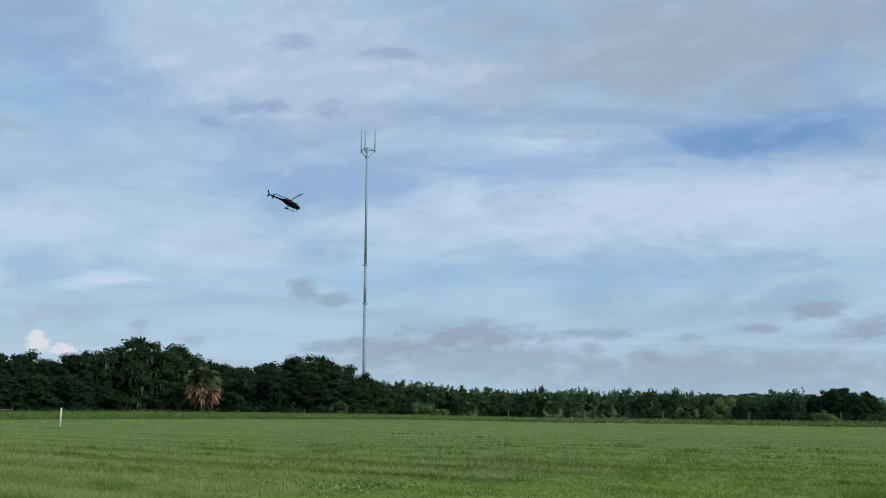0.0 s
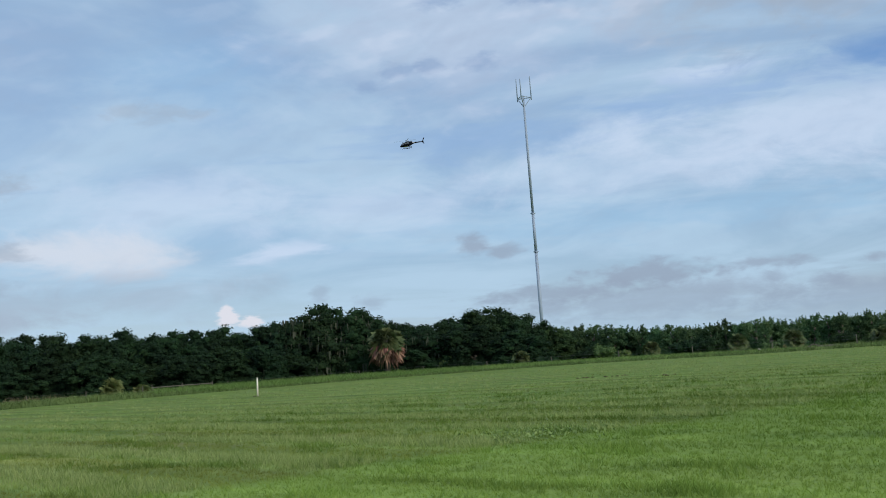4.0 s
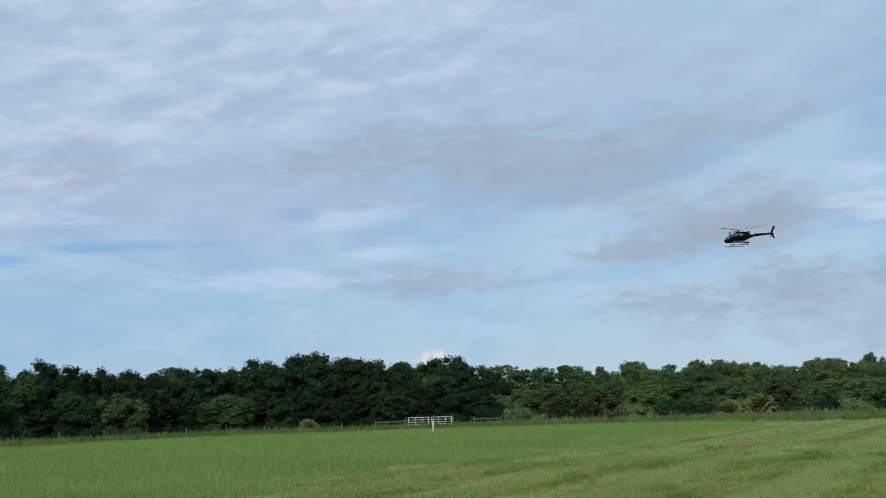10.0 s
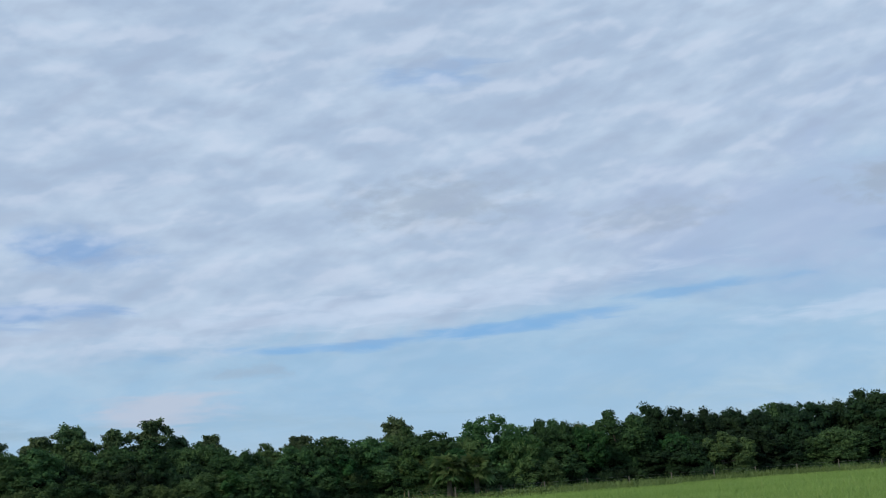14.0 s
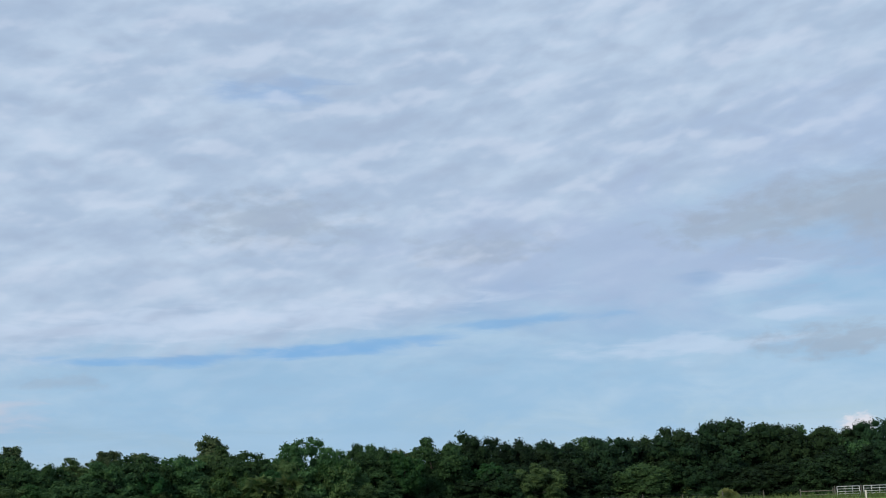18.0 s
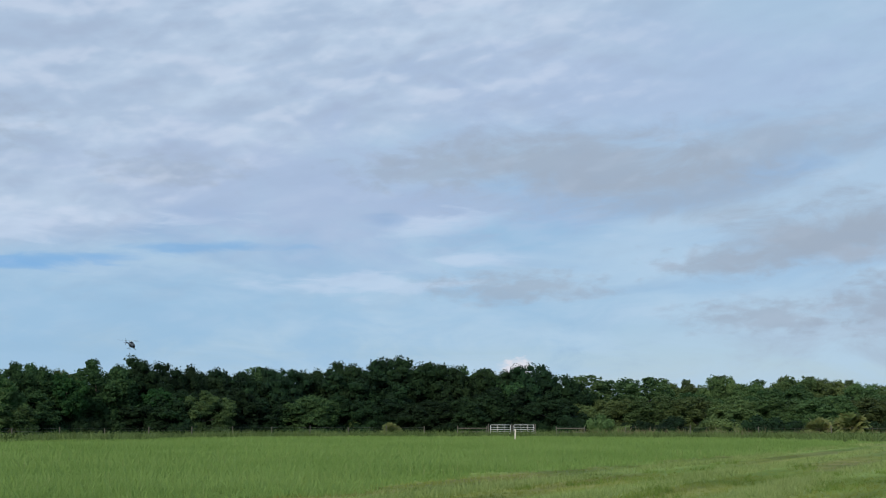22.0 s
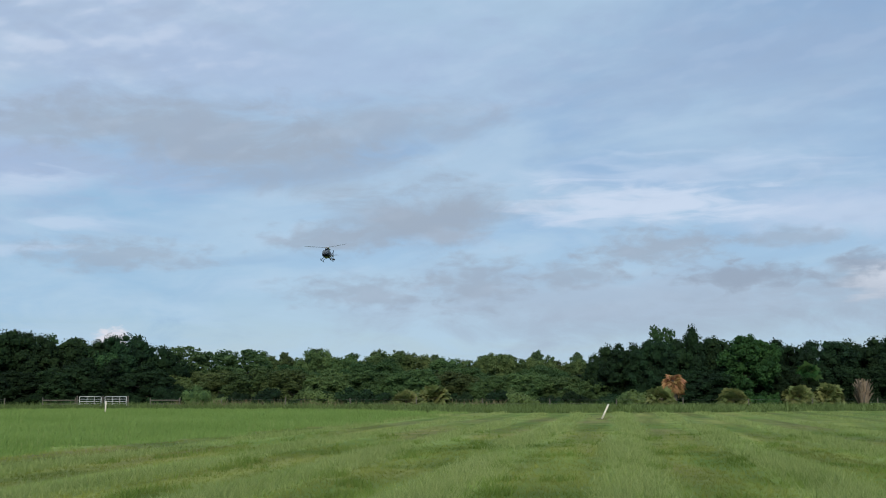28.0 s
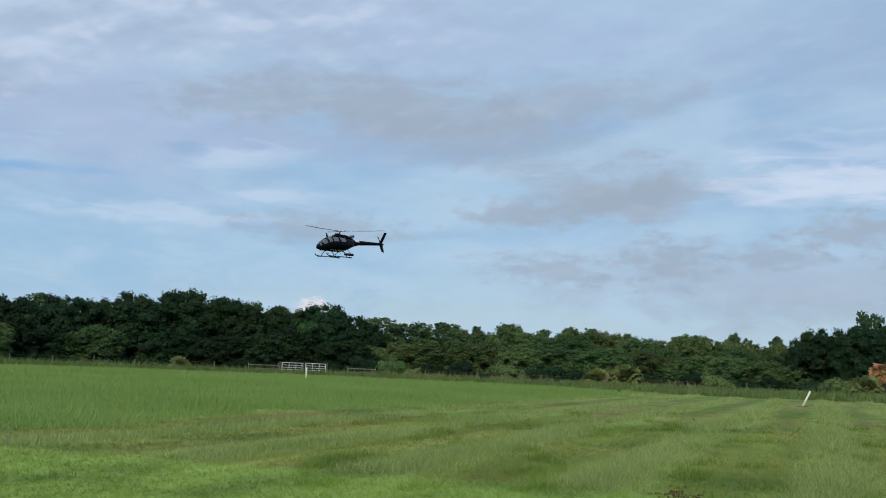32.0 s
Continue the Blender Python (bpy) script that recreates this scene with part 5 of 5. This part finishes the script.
head = part("antenna_frame", mesh_of("antenna_frame", *joined(*[tube([(1.78 * math.cos(a), 1.78 * math.sin(a), top + 0.75), (1.78 * math.cos(a + 2.094), 1.78 * math.sin(a + 2.094), top + 0.75)], [0.09, 0.09], 6) for a in (0.35, 2.444, 4.539)], *[tube([(0, 0, top - 1.4), (1.72 * math.cos(a), 1.72 * math.sin(a), top + 0.75)], [0.1, 0.07], 6) for a in (0.35, 2.444, 4.539)], tube([(0, 0, top - 1.6), (0, 0, top + 1.2)], [0.2, 0.16], 12)), STEEL), mast)
for a, tall in ((0.35, 5.6), (2.444, 5.4), (4.539, 4.6)):
    x, y = 1.78 * math.cos(a), 1.78 * math.sin(a)
    part("antenna", mesh_of("antenna", *tube([(x, y, top + 0.2), (x, y, top + tall - 0.2), (x, y, top + tall)], [0.12, 0.10, 0.03], 8), STEEL, True), head)

# ---- helicopter: nose along +x, left side +y, the rotor mast above the origin ----
heli = tagged(new("helicopter"), "black single-engine helicopter in flight with skids and side basket", "helicopter")
SECTIONS = [(3.34, -0.50, 0.04, 0.04), (3.22, -0.48, 0.34, 0.24), (2.85, -0.36, 0.62, 0.46), (2.3, -0.18, 0.80, 0.70), (1.6, -0.03, 0.90, 0.86), (0.8, 0.0, 0.93, 0.89), (-0.1, 0.0, 0.91, 0.86), (-0.9, 0.08, 0.80, 0.73), (-1.6, 0.2, 0.58, 0.56), (-2.3, 0.32, 0.38, 0.40), (-3.1, 0.4, 0.27, 0.29), (-5.0, 0.46, 0.21, 0.21), (-6.9, 0.52, 0.15, 0.16), (-7.25, 0.53, 0.09, 0.1)]


def hull(sections, k0=0, k1=24, grow=1.0, n=24, close=True):
    V, F = [], []
    arc = k1 - k0 + (0 if close and k1 - k0 == n else 1)
    for x, z, w, h in sections:
        for k in range(k0, k0 + arc):
            t = 2 * math.pi * k / n
            c, s = math.cos(t), math.sin(t)
            V.append((x, w * grow * math.copysign(abs(c) ** 0.8, c), z + h * grow * math.copysign(abs(s) ** 0.8, s)))
    for i in range(len(sections) - 1):
        for k in range(arc if close and arc == n else arc - 1):
            j = (k + 1) % arc
            F.append((i * arc + k, (i + 1) * arc + k, (i + 1) * arc + j, i * arc + j))
    if close and arc == n:
        F += [tuple(range(n)), tuple((len(sections) - 1) * n + n - 1 - k for k in range(n))]
    return V, F


def between(x):
    for a, b in zip(SECTIONS, SECTIONS[1:]):
        if a[0] >= x >= b[0]:
            s = (a[0] - x) / (a[0] - b[0])
            return tuple(p + (q - p) * s for p, q in zip(a, b))
    return SECTIONS[-1]


part("fuselage", mesh_of("fuselage", *hull(SECTIONS[:10]), BLACK, True), heli)
boom = part("tail_boom", mesh_of("tail_boom", *hull(SECTIONS[9:]), BLACK, True), heli)
part("patch", mesh_of("patch", *hull([between(-2.2), between(-2.6), between(-3.0)], 1, 5, 1.03, close=False), WHITE_TRIM, True), boom, "small white patch on the tail boom")
part("windscreen", mesh_of("windscreen", *hull([between(x) for x in (3.12, 2.8, 2.4, 2.0, 1.72)], 1, 11, 1.012, close=False), GLASS, True), heli, "tinted curved windscreen")
part("windscreen_pillar", mesh_of("windscreen_pillar", *tube([tuple(Vector((between(x)[0], 0, between(x)[1] + between(x)[3] * 1.02))) for x in (3.1, 2.7, 2.2, 1.7)], [0.035] * 4, 6), BLACK), heli)
for s, k0, k1 in ((1, 1, 4), (-1, 8, 11)):
    door = part("door", mesh_of("door", *hull([between(x) for x in (1.66, 1.2, 0.7)], -4 if s > 0 else 8, 4 if s > 0 else 16, 1.012, close=False), BLACK, True), heli)
    part("window", mesh_of("window", *hull([between(x) for x in (1.58, 1.2, 0.8)], k0, k1, 1.022, close=False), GLASS, True), door, "tinted door window")
    rear = part("rear_door", mesh_of("rear_door", *hull([between(x) for x in (0.62, 0.1, -0.5)], -4 if s > 0 else 8, 4 if s > 0 else 16, 1.012, close=False), BLACK, True), heli)
    part("window", mesh_of("window", *hull([between(x) for x in (0.52, 0.1, -0.35)], k0, k1, 1.022, close=False), GLASS, True), rear, "tinted cabin window")
    part("side_stripe", mesh_of("side_stripe", *hull([between(x) for x in (1.9, 1.0, 0.0, -1.2)], (-7 if s > 0 else 37), (-6 if s > 0 else 38), 1.03, 48, close=False), WHITE_TRIM, True), heli, "thin white stripe low on the side")
    # landing gear of one side
    y = 1.05 * s
    skid = part("skid", mesh_of("skid", *tube([(2.75, y, -1.24), (2.55, y, -1.40), (2.2, y, -1.47), (-1.15, y, -1.47)], [0.055] * 4, 8), BLACK_MATT, True), heli)
    part("step", bm_mesh("step", block(0.7, 0.16, 0.04, (0.9, y * 0.98, -1.06), 0.01), BLACK_MATT), skid)
    for x in (1.7, -0.35):
        part("cross_tube", mesh_of("cross_tube", *tube([(x, 0, -0.74), (x, 0.55 * s, -0.88), (x, 0.95 * s, -1.14), (x, y, -1.45)], [0.045] * 4, 8), BLACK_MATT, True), heli)
    for x in (2.05, -0.95):
        part("skid_shoe", bm_mesh("skid_shoe", block(0.42, 0.2, 0.07, (x, y, -1.52), 0.015), BLACK_MATT), skid)
    stab = part("stabiliser", mesh_of("stabiliser", [(-5.35, 0.1 * s, 0.55), (-5.75, 0.1 * s, 0.55), (-5.75, 1.26 * s, 0.52), (-5.4, 1.26 * s, 0.52), (-5.35, 0.1 * s, 0.48), (-5.75, 0.1 * s, 0.5), (-5.75, 1.26 * s, 0.48), (-5.4, 1.26 * s, 0.46)], [(0, 1, 2, 3), (7, 6, 5, 4), (0, 3, 7, 4), (1, 5, 6, 2), (3, 2, 6, 7), (0, 4, 5, 1)], BLACK), boom)
basket = part("cargo_basket", bm_mesh("cargo_basket", block(1.25, 0.42, 0.22, (-0.45, 1.30, -1.18), 0.04), BLACK_MATT), heli, "dark side cargo basket")
part("lid", bm_mesh("lid", block(1.2, 0.4, 0.04, (-0.45, 1.30, -1.05), 0.015), BLACK_MATT), basket)
part("hanger", mesh_of("hanger", *joined(tube([(0.1, 0.8, -0.7), (0.1, 1.25, -1.08)], [0.03, 0.03], 6), tube([(-0.8, 0.7, -0.6), (-0.8, 1.25, -1.08)], [0.03, 0.03], 6)), BLACK_MATT), basket)
cowl = part("engine_cowling", mesh_of("engine_cowling", *hull([(1.15, 0.78, 0.1, 0.08), (0.9, 0.84, 0.36, 0.24), (0.3, 0.90, 0.46, 0.32), (-0.8, 0.88, 0.44, 0.31), (-1.6, 0.80, 0.36, 0.24), (-2.1, 0.70, 0.2, 0.14)]), BLACK, True), heli)
part("exhaust", mesh_of("exhaust", *tube([(-1.5, 0, 0.98), (-1.95, 0, 1.08), (-2.25, 0, 1.12)], [0.17, 0.16, 0.17], 12), BLADE_GREY, True), cowl, "burnt metal exhaust pipe")
part("air_intake", bm_mesh("air_intake", block(0.5, 0.5, 0.16, (0.35, 0, 1.2), 0.05), BLACK_MATT), cowl)
part("rotor_mast", mesh_of("rotor_mast", *tube([(0, 0, 1.0), (0, 0, 1.62)], [0.14, 0.09], 12), BLADE_GREY, True), heli)


def fin(points, half):
    V = [(x, half, z) for x, z in points] + [(x, -half, z) for x, z in points]
    n = len(points)
    return V, [tuple(range(n)), tuple(range(2 * n - 1, n - 1, -1))] + [(i, n + i, n + (i + 1) % n, (i + 1) % n) for i in range(n)]


part("upper_fin", mesh_of("upper_fin", *fin([(-6.55, 0.6), (-7.0, 0.6), (-7.75, 1.95), (-7.4, 1.98)], 0.05), BLACK), boom)
part("lower_fin", mesh_of("lower_fin", *fin([(-6.6, 0.45), (-7.1, 0.45), (-7.4, -0.35), (-7.1, -0.42)], 0.045), BLACK), boom)
part("tail_guard", mesh_of("tail_guard", *tube([(-6.9, 0, -0.1), (-7.5, 0, -0.5)], [0.025, 0.02], 6), BLACK_MATT), boom)
part("pitot_tube", mesh_of("pitot_tube", *tube([(2.9, 0.2, -0.9), (3.2, 0.2, -1.0)], [0.025, 0.015], 6), BLACK_MATT), heli)
part("cable_cutter", mesh_of("cable_cutter", *fin([(2.0, 0.66), (1.7, 0.76), (2.05, 1.22), (2.12, 1.22)], 0.03), BLACK_MATT), heli)

rotor = part("main_rotor", mesh_of("main_rotor", *joined(tube([(0, 0, -0.08), (0, 0, 0.1)], [0.3, 0.22], 12), *[tube([(0, 0, 0), (0.75 * math.cos(a), 0.75 * math.sin(a), 0.02)], [0.09, 0.07], 8) for a in (0, 2.0944, 4.18879)]), HUB_GREY, True), heli)


def blade(length, root, chord, thick, cone):
    P = []
    for x in (root, root + 0.3, length * 0.6, length):
        c, z = chord * (0.7 if x == root else 1.0), cone * x * x
        P += [(x, c * 0.3, z), (x, -c * 0.7, z - thick * 0.2), (x, -c * 0.1, z + thick * 0.5), (x, -c * 0.1, z - thick * 0.5)]
    F = []
    for i in range(3):
        a, b = i * 4, i * 4 + 4
        for p, q in ((0, 2), (2, 1), (1, 3), (3, 0)):
            F.append((a + p, a + q, b + q, b + p))
    F += [(0, 3, 1, 2), (12, 14, 13, 15)]
    return P, F


bl = mesh_of("blade", *blade(5.34, 0.6, 0.36, 0.05, 0.006), BLADE_GREY)
for k in range(3):
    part("blade", bl, rotor, at=pose(0, 0, 0, 0, 0, 120 * k))
tail = part("tail_rotor", mesh_of("tail_rotor", *tube([(0, -0.06, 0), (0, 0.1, 0)], [0.1, 0.08], 10), BLADE_GREY, True), heli)
tb = mesh_of("tail_blade", [(0.08, 0, 0.06), (0.93, 0, 0.09), (0.93, 0, -0.09), (0.08, 0, -0.06), (0.08, 0.03, 0), (0.93, 0.03, 0)], [(0, 1, 5, 4), (4, 5, 2, 3), (3, 2, 1, 0), (1, 2, 5), (0, 4, 3)], BLADE_GREY)
for k in range(2):
    part("tail_blade", tb, tail, at=pose(0, 0, 0, 0, 180 * k, 0))

# ---- what moves ----
# seconds, azimuth, elevation, metres off, nose turn from facing the eye (to its right), nose down, bank to its right
FLIGHT = [
    (0.0, 8.42, 10.48, 332, -97, 18, -24), (0.5, 3.95, 9.98, 352, -128, 18, -28), (1.0, 1.04, 9.32, 378, -175, 12, -30), (1.5, 0.16, 9.23, 405, -212, 11, -18),
    (2.0, 0.85, 9.55, 420, -232, 8, -8), (2.5, 2.45, 10.27, 428, -245, 9, -6), (3.0, 5.02, 10.88, 430, -262, 12, -5), (3.5, 7.6, 11.36, 428, -280, 10, -4),
    (5.5, 17.83, 10.72, 398, -335, 8, -4), (6.0, 20.42, 10.43, 382, -341, 8, 0), (7.0, 25.99, 9.76, 338, -338, 8, 2), (8.0, 33.01, 9.07, 300, -330, 8, 3),
]
FLIGHT += [
    (9.0, 42.86, 8.7, 258, -316, 4, 2), (10.0, 57.35, 8.27, 217, -299, 3, 1), (10.5, 67.56, 8.15, 186, -291, 3, 1), (11.0, 79.38, 7.85, 173, -284, 3, 2), (11.5, 92.03, 7.35, 172, -280, 4, 5),
    (12.0, 105.9, 6.84, 176, -276, 5, 10), (12.5, 118.2, 6.35, 178, -272, 6, 14), (13.3, 133.0, 5.9, 195, -250, 10, 20), (15.0, 148.0, 5.0, 280, -195, 12, 25),
]
FLIGHT += [
    (17.0, 143.0, 4.0, 390, -120, 12, 20), (18.7, 122.0, 3.6, 480, -70, 12, 12), (20.0, 107.77, 3.43, 495, -42, 10, 4), (21.0, 100.29, 3.71, 475, -28, 9, 0), (22.0, 93.55, 3.84, 450, -18, 8, 0),
    (23.0, 87.1, 3.49, 425, -12, 6, 2), (24.0, 80.93, 3.33, 392, -6, 5, 2), (25.0, 74.79, 3.75, 350, -3, 3, 2), (25.5, 71.86, 4.52, 328, -2, 2, 3),
]
FLIGHT += [
    (27.5, 63.99, 6.96, 262, 8, 0, 3), (28.0, 63.03, 7.14, 248, 11, 0, 3), (29.0, 62.45, 7.52, 224, 20, 0, 4), (29.5, 62.9, 7.64, 206, 26, -1, 1), (30.0, 64.1, 7.45, 188, 32, -2, -3),
    (30.5, 65.61, 7.41, 169, 40, 0, -2), (31.0, 67.42, 7.14, 155, 44, 1, -2), (31.5, 69.67, 6.88, 142, 46, 2, -2), (32.0, 71.95, 6.06, 130, 47, 2, -2),
]
# where one blade stands, in degrees from the nose to the left, at whole seconds; about 6.6 turns a second
BLADE_AT = {0: -63, 8: 84, 10: 23, 11: 17, 12: -14, 28: 64, 29: 55, 30: 14, 31: -4, 32: 3}


def rotor_turn(f):
    """The rotor's angle at a frame: an even turn, eased so that a blade stands as listed at whole seconds."""
    keys = sorted(BLADE_AT)
    turned = {keys[0]: float(BLADE_AT[keys[0]])}
    for p, q in zip(keys, keys[1:]):
        even = turned[p] + 2370.0 * (q - p)
        turned[q] = even + ((BLADE_AT[q] - even + 60) % 120 - 60)
    t = (f - 1) / FPS
    for p, q in zip(keys, keys[1:]):
        if t <= q:
            return turned[p] + (turned[q] - turned[p]) * (t - p) / (q - p)
    return turned[keys[-1]] + 2370.0 * (t - keys[-1])


def motions():
    rows = []
    for t, az, el, d, turn, down, bank in FLIGHT:
        p = polar(az, d, high(d, el))
        # a craft that faces the eye has the heading az - 90; its middle lies behind the mast
        m = pose(0, 0, 0, bank, down, az - 90 - turn)
        p = p - m.to_3x3() @ Vector((-2.0, 0, 0.1))
        rows.append((t, Matrix.Translation(p) @ m))
    walk(heli, rows)
    last = frame(32.0)
    walk(rotor, [((f - 1) / FPS, pose(0, 0, 1.6, 0, 0, rotor_turn(f) % 360)) for f in range(1, last + 1)])
    walk(tail, [((f - 1) / FPS, pose(-6.95, -0.2, 0.62, 0, (47.0 * (f - 1)) % 360, 0)) for f in range(1, last + 1)])


motions()
